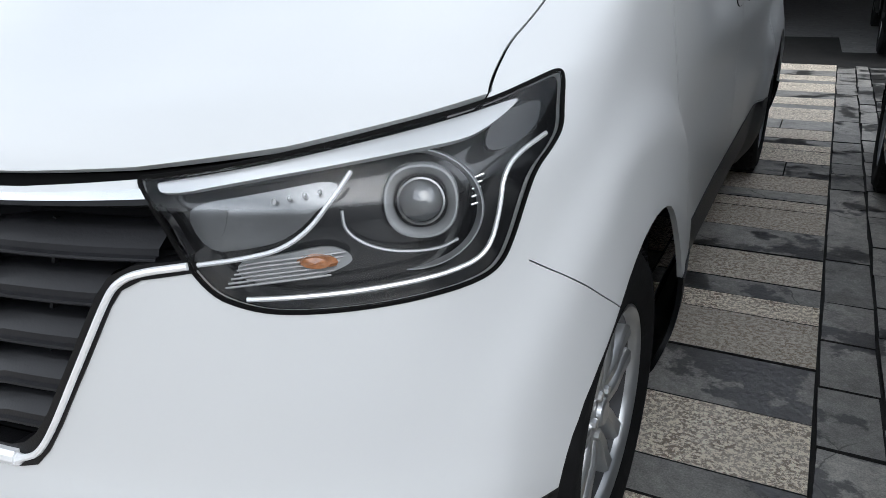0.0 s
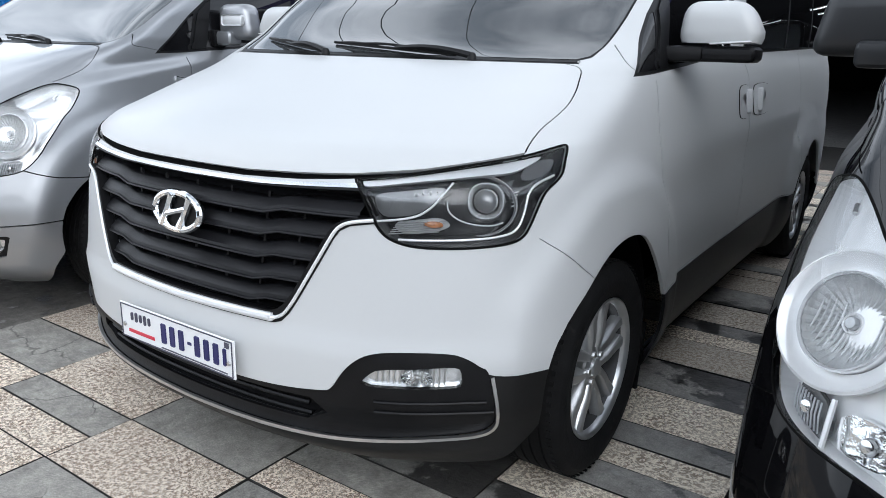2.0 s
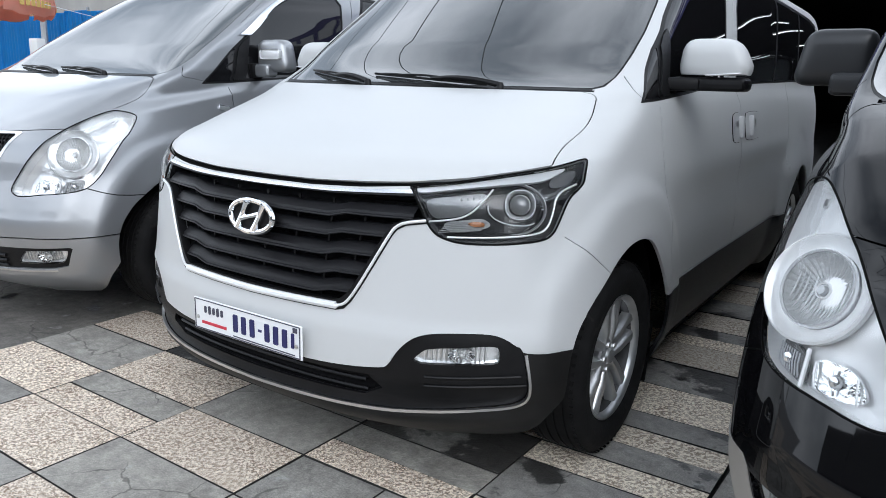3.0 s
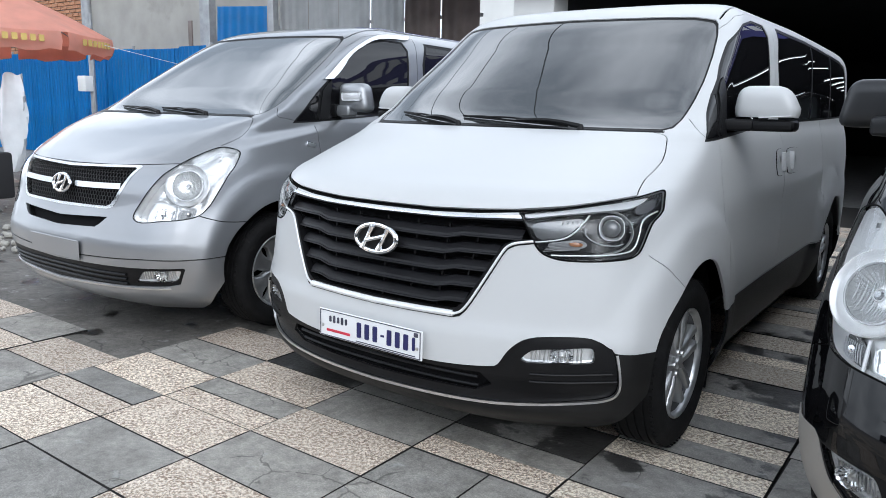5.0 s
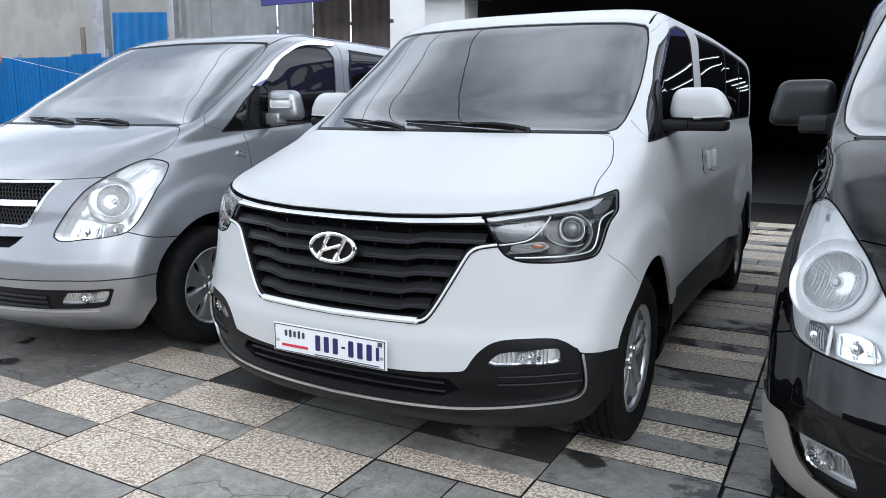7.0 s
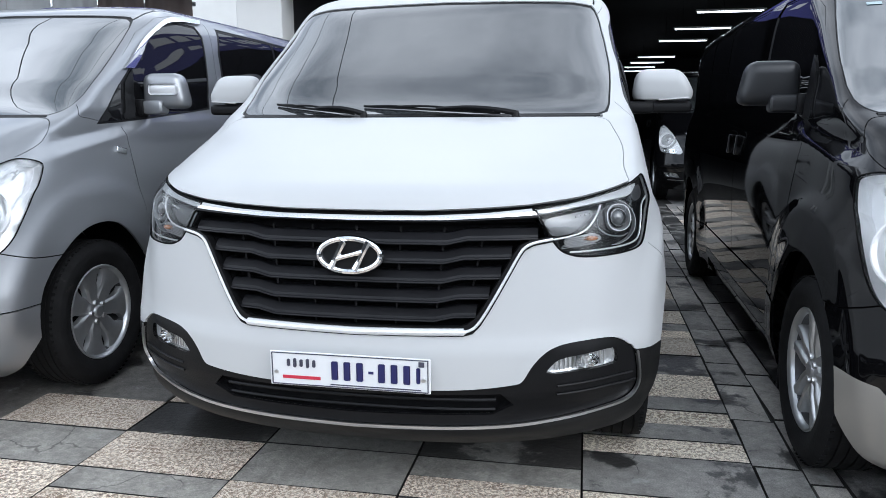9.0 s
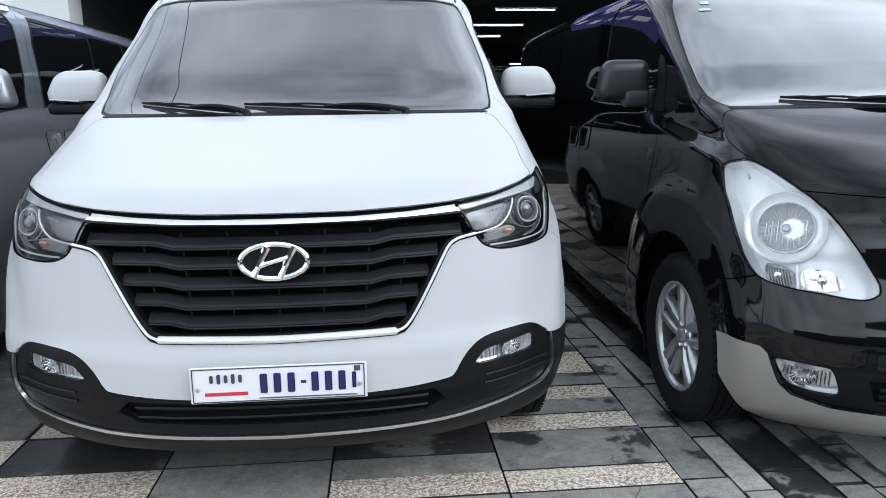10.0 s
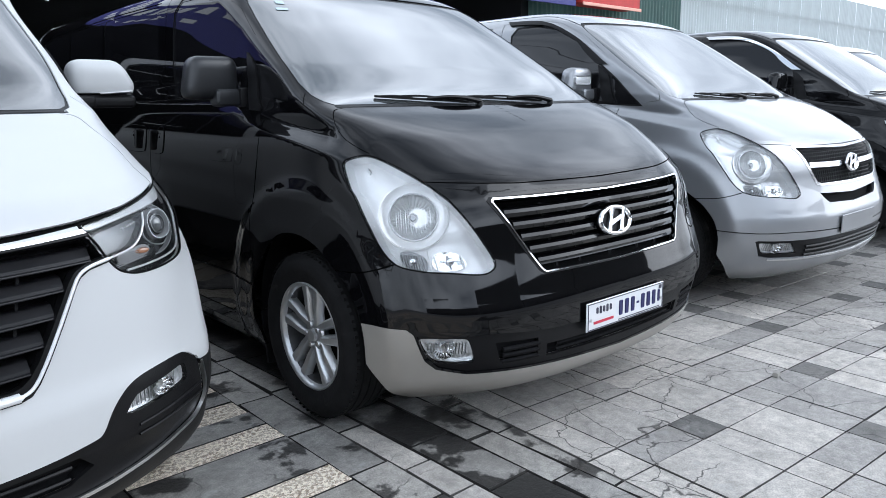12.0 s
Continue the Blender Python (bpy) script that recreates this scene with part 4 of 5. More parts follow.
    for k, tri in got.items():
        if k in looks:
            mt, off, rim, how, lab = looks[k]
            for m in (("both",) if how == "both" else ("l", "r")):
                part(k, skin_mesh(k, shell, sv, tri, off, rim, m), mt, root, lab)
        elif k == "grille_hole":
            part("grille_back", skin_mesh(k, shell, sv, tri, -.085, -.054, "both"), "interior", root)
        elif k == "fog_hole":
            for m in ("l", "r"):
                f = part("fog_lamp", skin_mesh(k, shell, sv, tri, -.034, -.012, m), "lamp_chrome", root, "clear fog lamp")
                part("lens", skin_mesh(k, shell, sv, tri, -.008, 0, m), "lens", f)
                sd = 1 if m == "l" else -1
                lo, hi = np.min(fog, 0), np.max(fog, 0)
                mid = (lo[1] + hi[1]) / 2
                bowl = lamp_place(shell, sd, lo[0] * .45 + hi[0] * .55, mid, -.028, .75)
                turned(f, "reflector_bowl", [(.008, -.006), (.020, .0), (.034, .008), (.040, .016)], bowl, "reflector", 32, (1.0, .56 if new_face else .8), flute=.0015)
                turned(f, "bulb", [(.0004, .018), (.007, .016), (.010, .008), (.011, -.004)], bowl, "satin", 14)
                for i in range(13):
                    s = lo[0] + (hi[0] - lo[0]) * (.14 + .058 * i)
                    part("fluting", tube([shell.on(sd * s, mid - .024, -.028), shell.on(sd * s, mid + .024, -.028)], .0022, 5), "satin", f)
    # closing the roof, the tail and the floor
    s_top = np.linspace(0, S_END, 60)
    p = shell.at(s_top, np.full(60, 1.955))
    z_t = np.linspace(.17, 1.955, 40)
    q = shell.at(np.full(40, S_END), z_t)
    for nm, row, mt in (("roof_cap", p, paint), ("tailgate", q, paint)):
        bm = bmesh.new()
        a = [bm.verts.new(tuple(c)) for c in row]
        b = [bm.verts.new((-c[0] - .0005, c[1], c[2])) for c in row]
        for i in range(len(row) - 1):
            f = (a[i], a[i + 1], b[i + 1], b[i])
            bm.faces.new(f)
        part(nm, bm, mt, root)
    part("underbody", box(1.30, 4.6, .06, .02, 1, at=(0, 2.6, .27)), "interior", root)
    for y in AXLE:
        for sd in (1, -1):
            bm = bmesh.new()
            n = 20
            for i in range(n):
                t0, t1 = math.pi * (-.02 + 1.04 * i / n), math.pi * (-.02 + 1.04 * (i + 1) / n)
                v = [(sd * x, y + .465 * math.cos(t), .355 + .465 * math.sin(t)) for t in (t0, t1) for x in (.90, .62)]
                bm.faces.new([bm.verts.new(v[j]) for j in (0, 1, 3, 2)])
            bm.faces.new([bm.verts.new((sd * .62, y + .465 * math.cos(math.pi * 2 * i / n), max(.24, .355 + .465 * math.sin(math.pi * 2 * i / n)))) for i in range(n)])
            bmesh.ops.remove_doubles(bm, verts=bm.verts, dist=1e-4)
            part("arch_liner", bm, "interior", root)
            wheel(root, "wheel", (sd * .848, y, .345), sd, wheels)
            part("mud_flap", box(.23, .012, .25, .004, 1, at=(sd * .815, y + .40, .245), turn=(-8, 0, 0)), "trim", root)
    for sd in (1, -1):
        if new_face:
            new_lamp(root, shell, sd, lamp_line)
        else:
            old_lamp(root, shell, sd, lamp_line, paint)
        if sd in mirrors:
            mirror(root, shell, sd, "new" if new_face else ("chrome" if kind == "mesh" and paint == "silver" else "plain"), mirror_paint or paint)
        for y, w in ((2.285, .088), (2.610, .160)):
            c = .028
            edge = smooth_line([(y - w + c, 1.022), (y + w - c, 1.022), (y + w, 1.022 + c), (y + w, 1.165 - c), (y + w - c, 1.165), (y - w + c, 1.165), (y - w, 1.165 - c), (y - w, 1.022 + c)], .015, True, 1)
            side_edge = [(shell.s_of_y(a, b), b) for a, b in edge]
            h = part("door_handle", skin_mesh("door_handle", shell, *cut_skin_patch(shell, side_edge), .004, .008, "l" if sd > 0 else "r"), paint, root)
            part("handle_seam", tube([shell.on(sd * a, b, .002) for a, b in side_edge], .0018, 5, closed=True), "gap", h)
            back = 1 if y < 2.4 else -1
            g = shell.on(sd * shell.s_of_y(y + back * .055, 1.093), 1.093, .010)
            part("handle_grip", box(.030, .034, .108, .012, 3, at=g, turn=(0, sd * -5, 0)), paint, h)
            c = shell.on(sd * shell.s_of_y(y - back * .03, 1.09), 1.09, .002)
            part("handle_cup", lathe([(.0005, -.001), (.020, .0005), (.034, .0035), (.038, .0045), (.041, .003)], 28, at=c), "gap" if paint == "black" else "satin", h)
        if visor == "chrome" and paint == "silver":
            part("side_marker", box(.010, .075, .030, .005, 2, at=shell.on(sd * shell.s_of_y(1.11, 1.095), 1.095, .003), turn=(-12, 0, 0)), "chrome", root, "chrome side marker lamp")
        if visor:
            line = [(1.355, 1.502), (1.50, 1.618), (1.62, 1.698), (1.80, 1.782), (1.98, 1.822), (2.27, 1.832)]
            part("window_visor", skin_band(shell, shell.flank(line, False, 1), .066, .016, "l" if sd > 0 else "r", .012), visor, root, "chrome rain visor" if visor == "chrome" else "dark rain visor")
    if new_face:
        wiper(root, shell, .46, -.10, 1.264, 1.292)
        wiper(root, shell, -.20, -.60, 1.264, 1.300)
    else:
        wiper(root, shell, .46, -.02, 1.264, 1.286)
        wiper(root, shell, -.08, -.55, 1.264, 1.290)
    # grille
    if new_face:
        rows = [.898, .840, .779, .719, .661]
        half = lambda z: float(np.interp(z, [.62, .68, .77, .85, .90], [.352, .404, .458, .502, .588]))
        for i, z in enumerate(rows):
            w = half(z - .002) + .003
            e = .30 - .010 * i
            line = [(-w, z + .011), (-e - .060, z + .010), (-e, z - .003), (e, z - .003), (e + .060, z + .010), (w, z + .011)]
            bm = bmesh.new()
            prev = None
            for s_, zz in smooth_line(line, .025):
                c = shell.on(s_, zz, -.011)
                ring = [bm.verts.new(c + Vector((0, dy, dz))) for dz, dy in ((-.015, .036), (-.0175, .010), (-.0165, -.003), (-.0135, -.006), (-.0105, -.005), (-.0085, .001), (-.001, .003), (.0145, .022), (.0165, .024), (.018, .030), (.018, .060))]
                if prev:
                    for j in range(10):
                        bm.faces.new((prev[j], ring[j], ring[j + 1], prev[j + 1]))
                prev = ring
            bmesh.ops.recalc_face_normals(bm, faces=bm.faces)
            part("grille_slat", bm, "grille_plastic", root)
        for x in (-.40, -.275, -.14, 0, .14, .275, .40):
            z0 = .62 if abs(x) < .3 else .73
            part("grille_rib", tube([shell.on(x * (1 - .06), z0, -.046), shell.on(x * 1.05, .935, -.046)], .0048, 4), "trim", root)
        edge = [(.350, .6135), (.378, .622), (.397, .641), (.424, .682), (.476, .773), (.518, .847), (.535, .870), (.564, .8845), (.628, .8935)]
        trim_bar = part("grille_trim", tube([shell.on(s_, z_, .004) for s_, z_ in smooth_line([(-.352, .6155), (0, .609), (.352, .6155)], .03)], .0115, 10), "strip", root, "chrome grille surround")
        for sd in (1, -1):
            part("side_trim", tube(skin_line(shell, sd, edge, .004, .012, 2), [.0100, .0085, .007] + [.0046] * (len(skin_line(shell, sd, edge, .004, .012, 2)) - 3), 8), "strip", trim_bar)
        emblem(root, (0, .028, .846), .098, .051, -6)
        plate(root, -.012, .484, marks=marks)
        for sd in (1, -1):
            for k, z in enumerate((.405, .435)):
                part("pocket_ridge", tube([shell.on(sd * u, z + .03 * (u - .65), -.006) for u in np.linspace(.66, .99 - .02 * k, 12)], .004, 6), "trim", root)
        for z in (.352, .385):
            part("intake_bar", tube([shell.on(s, z, -.02) for s in np.linspace(-.46, .46, 21)], .006, 6), "trim", root)
    elif kind == "bars":
        for i, z in enumerate((.708, .752, .797, .842, .887)):
            w = float(np.interp(z, [.68, .92], [.425, .588]))
            bm = bmesh.new()
            prev = None
            for s in np.linspace(-w, w, 25):
                c = shell.on(s, z, -.012)
                ring = [bm.verts.new(c + Vector((0, dy, dz))) for dz, dy in ((-.019, .014), (-.014, -.003), (.001, -.007), (.013, -.002), (.019, .024))]
                if prev:
                    for j in range(4):
                        bm.faces.new((prev[j], ring[j], ring[j + 1], prev[j + 1]))
                prev = ring
            bmesh.ops.recalc_face_normals(bm, faces=bm.faces)
            part("grille_slat", bm, paint, root)
        for x in (-.34, -.2, 0, .2, .34):
            part("grille_rib", tube([shell.on(x * .95, .68, -.04), shell.on(x * 1.05, .92, -.04)], .006, 4), "trim", root)
        emblem(root, (0, .028, .806), .096, .052, -14)
        plate(root, -.040, .468, marks=marks)
        for z in (.36, .385):
            part("intake_bar", tube([shell.on(s, z, -.02) for s in np.linspace(-.38, .38, 21)], .006, 6), "interior", root)
        for sd in (1, -1):
            for z in (.36, .385, .41):
                part("vent_bar", tube([shell.on(sd * s, z, -.014) for s in np.linspace(.475, .645, 7)], .009, 6), "interior", root)
    else:
        mesh = bmesh.new()
        pitch = .026
        for j in range(10):
            for i in range(-23, 24):
                x, z = (i + .5 * (j % 2)) * pitch, .757 + j * .0225
                if abs(x) < float(np.interp(z, [.75, .78, .96], [.41, .452, .560])):
                    hexa = [shell.on(x + .0155 * math.cos(math.radians(60 * k + 30)) + 0.0, z + .0145 * math.sin(math.radians(60 * k + 30)), -.022) for k in range(6)]
                    tube(hexa, .0028, 4, bm=mesh, closed=True)
        part("grille_mesh", mesh, "mesh", root, "black honeycomb mesh")
        part("chrome_bar", skin_band(shell, [(.0, .862), (.25, .864), (.513, .872)], .032, .004, "both", .03), "satin_chrome", root, "chrome bar across the grille")
        emblem(root, (0, .032, .862), .086, .050, -12)
        plate(root, -.036, .500, "silver" if not marks else "plate", marks=marks)
        for z in (.348, .375, .40):
            part("intake_bar", tube([shell.on(s, z, -.004) for s in np.linspace(-.62, .62, 21)], .008, 6), "trim", root)
    if kind == "bars":
        for a, z, w, h in ((-.770, 1.742, .060, .016), (-.790, 1.705, .085, .012)):
            edge = [(-a - w / 2, z - h / 2), (-a + w / 2, z - h / 2), (-a + w / 2, z + h / 2), (-a - w / 2, z + h / 2)]
            part("sticker", skin_mesh("sticker", shell, *cut_skin_patch(shell, edge), -.001, .001, "r"), "sticker", root, "pale turquoise windscreen sticker")
    root.matrix_basis = pose(*pos, 0, 0, yaw)
    return root


white_van = van("white_van", "new", "white", "white passenger van with black grille and dark lower bumper", (0, 0, 0), -1.7)
silver_van = van("silver_van", "mesh", "silver", "silver passenger van with honeycomb grille and chrome window visors", (-2.463, .138, .006), -.6, marks=False, visor="chrome", wheels="holes", mirrors=(1,))
black_van = van("black_van", "bars", "black", "glossy black passenger van with champagne lower bumper", (2.438, -.238, 0), -2.1, mirror_paint="mirror_grey", mirrors=(-1,))
van("silver_van", "mesh", "silver", "silver passenger van with honeycomb grille and dark window visors", (5.05, -.272, 0), -2.0, marks=False, visor="trim", wheels="holes", mirrors=(-1,))
dark_van = van("dark_van", "mesh", "black", "dark passenger van with chrome window visor", (7.75, -.50, 0), -2.0, marks=False, visor="chrome", fine=.04, mirrors=(-1,))
far_white_van = copy_thing(white_van, pose(10.6, -.1, 0, 0, 0, -2.0))
far_white_van.name = "white_van"
inner_van = copy_thing(dark_van, pose(2.9, 8.5, 0, 0, 0, -2.0))
inner_van.name = "dark_van"


# ---------------------------------------------------------------- stone, sheet and wall materials
def stone_mat(name, dark, light, speck=None, crack=0.0, wet=0.0, rough=0.75, stain=None, fleck=(66.0, .565)):
    """Stone with a tone of its own for each piece, grain, cracks and wet patches laid out over the whole pavement."""
    m = bpy.data.materials.new(name)
    m.use_nodes = True
    n, k = m.node_tree.nodes, m.node_tree.links
    b = n["Principled BSDF"]
    geo, info = n.new("ShaderNodeNewGeometry"), n.new("ShaderNodeObjectInfo")

    def noise_of(scale, detail=5, rough_=0.6, source=None):
        t = n.new("ShaderNodeTexNoise")
        t.inputs["Scale"].default_value, t.inputs["Detail"].default_value, t.inputs["Roughness"].default_value = scale, detail, rough_
        k.new(source or geo.outputs["Position"], t.inputs["Vector"])
        return t.outputs["Fac"]

    def ramp(fac, p0, c0, p1, c1):
        r = n.new("ShaderNodeValToRGB")
        r.color_ramp.elements[0].position, r.color_ramp.elements[0].color = p0, c0
        r.color_ramp.elements[1].position, r.color_ramp.elements[1].color = p1, c1
        k.new(fac, r.inputs["Fac"])
        return r.outputs["Color"]

    def mixed(fac, a, c, mode="MIX"):
        x = n.new("ShaderNodeMixRGB")
        x.blend_type = mode
        for sock, v in ((x.inputs["Fac"], fac), (x.inputs["Color1"], a), (x.inputs["Color2"], c)):
            if isinstance(v, (int, float)):
                sock.default_value = v
            elif isinstance(v, tuple):
                sock.default_value = v
            else:
                k.new(v, sock)
        return x.outputs["Color"]

    col = ramp(noise_of(5.0, 8, .65), .3, (*dark, 1), .72, (*light, 1))
    tone = ramp(info.outputs["Random"], 0.0, (.72, .72, .73, 1), 1.0, (1.22, 1.2, 1.18, 1))
    col = mixed(1.0, col, tone, "MULTIPLY")
    if speck:
        patch = ramp(noise_of(11.0, 3, .6), .38, (.68, .68, .68, 1), .62, (1, 1, 1, 1))
        g = mixed(1.0, ramp(noise_of(fleck[0], 5, .8), .47, (0, 0, 0, 1), .53, (1, 1, 1, 1)), patch, "MULTIPLY")
        col = mixed(g, col, (*speck, 1))
        g2 = ramp(noise_of(fleck[0] * 1.9, 3, .8), fleck[1], (0, 0, 0, 1), fleck[1] + .05, (1, 1, 1, 1))
        col = mixed(g2, col, (.07, .06, .05, 1))
    else:
        grit = ramp(noise_of(190.0, 3, .8), .36, (.70, .70, .70, 1), .66, (1.22, 1.22, 1.22, 1))
        col = mixed(1.0, col, grit, "MULTIPLY")
        blot = ramp(noise_of(24.0, 6, .75), .34, (.72, .72, .73, 1), .64, (1.14, 1.14, 1.13, 1))
        col = mixed(1.0, col, blot, "MULTIPLY")
    height = noise_of(45.0, 6)
    if crack:
        warp = n.new("ShaderNodeTexNoise")
        warp.inputs["Scale"].default_value, warp.inputs["Detail"].default_value = 5.0, 4
        k.new(geo.outputs["Position"], warp.inputs["Vector"])
        add = n.new("ShaderNodeVectorMath")
        add.operation = "MULTIPLY_ADD"
        add.inputs[1].default_value = (.22, .22, 0)
        k.new(warp.outputs["Color"], add.inputs[0])
        k.new(geo.outputs["Position"], add.inputs[2])
        vo = n.new("ShaderNodeTexVoronoi")
        vo.feature = "DISTANCE_TO_EDGE"
        vo.inputs["Scale"].default_value = 3.4 if crack > .7 else 2.5
        k.new(add.outputs["Vector"], vo.inputs["Vector"])
        line = ramp(vo.outputs["Distance"], 0.003, (1, 1, 1, 1), 0.011, (0, 0, 0, 1))
        gate = ramp(noise_of(1.3, 2), .545 - .09 * crack, (0, 0, 0, 1), .60 - .09 * crack, (crack, crack, crack, 1))
        both = mixed(1.0, line, gate, "MULTIPLY")
        col = mixed(both, col, (.035, .033, .03, 1))
        pale = ramp(noise_of(9.0, 7, .7), .60, (0, 0, 0, 1), .68, (.5, .5, .5, 1))
        col = mixed(pale, col, (.42, .42, .41, 1))
    if stain:
        d = ramp(noise_of(2.2, 9, .7), .56, (0, 0, 0, 1), .70, (.8, .8, .8, 1))
        col = mixed(d, col, (*stain, 1))
    rg = b.inputs["Roughness"]
    rg.default_value = rough
    if wet:
        w = ramp(noise_of(2.7, 8, .62), 1 - wet, (0, 0, 0, 1), 1 - wet + .025, (1, 1, 1, 1))
        col = mixed(w, col, mixed(1.0, col, (.23, .23, .235, 1), "MULTIPLY"))
        k.new(ramp(w, 0, (rough,) * 3 + (1,), 1, (.28, .28, .28, 1)), rg)
    k.new(col, b.inputs["Base Color"])
    bp = n.new("ShaderNodeBump")
    bp.inputs["Strength"].default_value, bp.inputs["Distance"].default_value = .5, .006
    k.new(height, bp.inputs["Height"])
    k.new(bp.outputs["Normal"], b.inputs["Normal"])
    return m


M["slate"] = stone_mat("slate", (.235, .226, .205), (.44, .425, .385), crack=.6, stain=(.115, .11, .10))
M["granite"] = stone_mat("speckled_granite", (.78, .685, .565), (.92, .83, .71), speck=(.26, .185, .13), stain=(.46, .38, .29))
# wet patches on stone whose base is lightened against the shade between the vans
M["slate_wet"] = stone_mat("wet_slate", (.29, .28, .26), (.47, .455, .42), crack=.6, wet=.455)
M["granite_wet"] = stone_mat("damp_granite", (.78, .71, .59), (.93, .86, .74), speck=(.33, .26, .19), wet=.31, fleck=(62.0, .61))
M["slab"] = stone_mat("pale_slab", (.37, .352, .325), (.58, .555, .515), crack=.9, stain=(.21, .20, .18))
M["slab_dark"] = stone_mat("dark_slab", (.10, .098, .092), (.20, .195, .185), crack=.8, stain=(.27, .26, .24))
M["yard"] = stone_mat("yard_concrete", (.105, .10, .09), (.205, .195, .178), crack=.7, wet=.40, rough=.8, stain=(.09, .085, .08))
# wet slate; under the bumper its dark tone also stands for ground shadow
M["slate_soaked"] = stone_mat("soaked_slate", (.19, .187, .175), (.33, .32, .30), crack=.6, wet=.575)
M["joint"] = stone_mat("joint_earth", (.014, .0135, .0125), (.035, .033, .030), rough=.9)
M["dust_joint"] = stone_mat("dusty_joint", (.05, .048, .045), (.13, .125, .115), rough=.9)
M["street"] = stone_mat("street", (.20, .20, .197), (.29, .29, .286), crack=.6, rough=.85)
M["blue_sheet"] = mat("blue_sheet", (0.005, 0.23, 0.60), 0.42, vary=0.12, scale=2.0, dirt=(0.03, 0.09, 0.25), dirt_at=.66)
M["grey_sheet"] = mat("grey_sheet", (0.46, 0.47, 0.47), 0.5, metal=.3, vary=0.2, scale=1.2, dirt=(0.16, 0.13, 0.10), dirt_at=.64)
M["rust_sheet"] = mat("rust_sheet", (0.17, 0.14, 0.125), 0.7, vary=0.3, scale=2)
M["pale_sheet"] = mat("pale_sheet", (0.62, 0.66, 0.66), 0.5, vary=0.08, scale=1.1, dirt=(0.45, 0.49, 0.48), dirt_at=.62)
M["green_sheet"] = mat("green_sheet", (0.09, 0.17, 0.15), 0.55, vary=0.2, scale=1.1)
M["concrete"] = mat("concrete", (0.36, 0.345, 0.31), 0.88, vary=0.12, scale=1.5, bump=0.2, bump_scale=20, dirt=(.27, .26, .23), dirt_at=.6)
# set dark so the added houses reflect dark in the paintwork
M["facade"] = mat("dark_facade", (0.075, 0.074, 0.070), 0.85, vary=0.25, scale=.4, dirt=(.07, .068, .062), dirt_at=.5)
M["brick"] = mat("brick", (0.40, 0.19, 0.10), 0.85, vary=0.25, scale=6)
M["mortar"] = mat("mortar", (0.30, 0.27, 0.23), 0.9, vary=.1)
# near black: on the showroom it puts the unlit interior's shade into colour
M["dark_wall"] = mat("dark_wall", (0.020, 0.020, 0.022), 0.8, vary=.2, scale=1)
M["white_wall"] = mat("white_wall", (0.68, 0.68, 0.66), 0.8, vary=.05, scale=1.2)
M["steel"] = mat("galvanised_steel", (0.34, 0.35, 0.36), 0.5, metal=.6, vary=.15, scale=6)
M["canvas"] = mat("faded_red_canvas", (0.86, 0.46, 0.36), 0.85, vary=.08, scale=3, dirt=(.74, .46, .37), dirt_at=.6)
M["canvas_ink"] = mat("yellow_print", (0.62, 0.45, 0.14), 0.8)
M["banner"] = mat("blue_banner", (0.035, 0.035, 0.20), 0.55, vary=.06, scale=2)
M["banner_ink"] = mat("banner_print", (0.75, 0.75, 0.75), 0.6)
M["red"] = mat("red_awning", (0.50, 0.035, 0.03), 0.6, vary=.1)
M["plastic_film"] = mat("milky_film", (0.72, 0.74, 0.76), 0.25, vary=.1, scale=4, coat=.5)
M["cable"] = mat("cable", (.012, .012, .012), .6)
tube_mat = bpy.data.materials.new("fluorescent")
tube_mat.use_nodes = True
tube_mat.node_tree.nodes["Principled BSDF"].inputs["Emission Color"].default_value = (.95, .98, 1, 1)
tube_mat.node_tree.nodes["Principled BSDF"].inputs["Emission Strength"].default_value = 4.5
M["tube"] = tube_mat


# ---------------------------------------------------------------- ground, fences and buildings
def sheet(w, h, pitch, depth, rows=1, profile="wave"):
    """A corrugated sheet, its ribs upright, standing on z = 0 in the xz plane, w wide from x = 0."""
    bm = bmesh.new()
    n = int(w / pitch * 8)
    prev = None
    for i in range(n + 1):
        x = w * i / n
        ph = x / pitch % 1.0
        y = depth * (math.sin(2 * math.pi * ph) if profile == "wave" else max(-1, min(1, 3 * math.sin(2 * math.pi * ph))))
        row = [bm.verts.new((x, y, h * j / rows)) for j in range(rows + 1)]
        if prev:
            for j in range(rows):
                bm.faces.new((prev[j], row[j], row[j + 1], prev[j + 1]))
        prev = row
    bmesh.ops.solidify(bm, geom=bm.faces[:], thickness=.004)
    return bm


def structure(name, bm, material, label, category, smooth=True):
    return tagged(part(name, bm, material, None, "", smooth), label, category, kind="structure")


structure("ground", box(160, 160, .2, at=(0, 0, -.135)), "street", "grey dusty street and yard ground", "ground")

fence = structure("fence", box(22, .05, .05, at=(-21.5, 8.62, 2.35)), "steel", "blue corrugated metal fence on steel posts", "fence")
for i in range(24):
    p = part("fence_sheet", sheet(.92, 2.58 + .05 * math.sin(i * 2.1) + (.06 if i % 5 == 0 else 0), .13, .022, 1, "wave"), "blue_sheet", fence)
    p.matrix_basis = pose(-32.5 + .90 * i, 8.5 + .012 * (i % 2), 0, 0, 0, 0)
for i in range(8):
    part("fence_post", box(.06, .06, 2.7, .008, 1, at=(-32 + 2.9 * i, 8.62, 1.35)), "steel", fence)

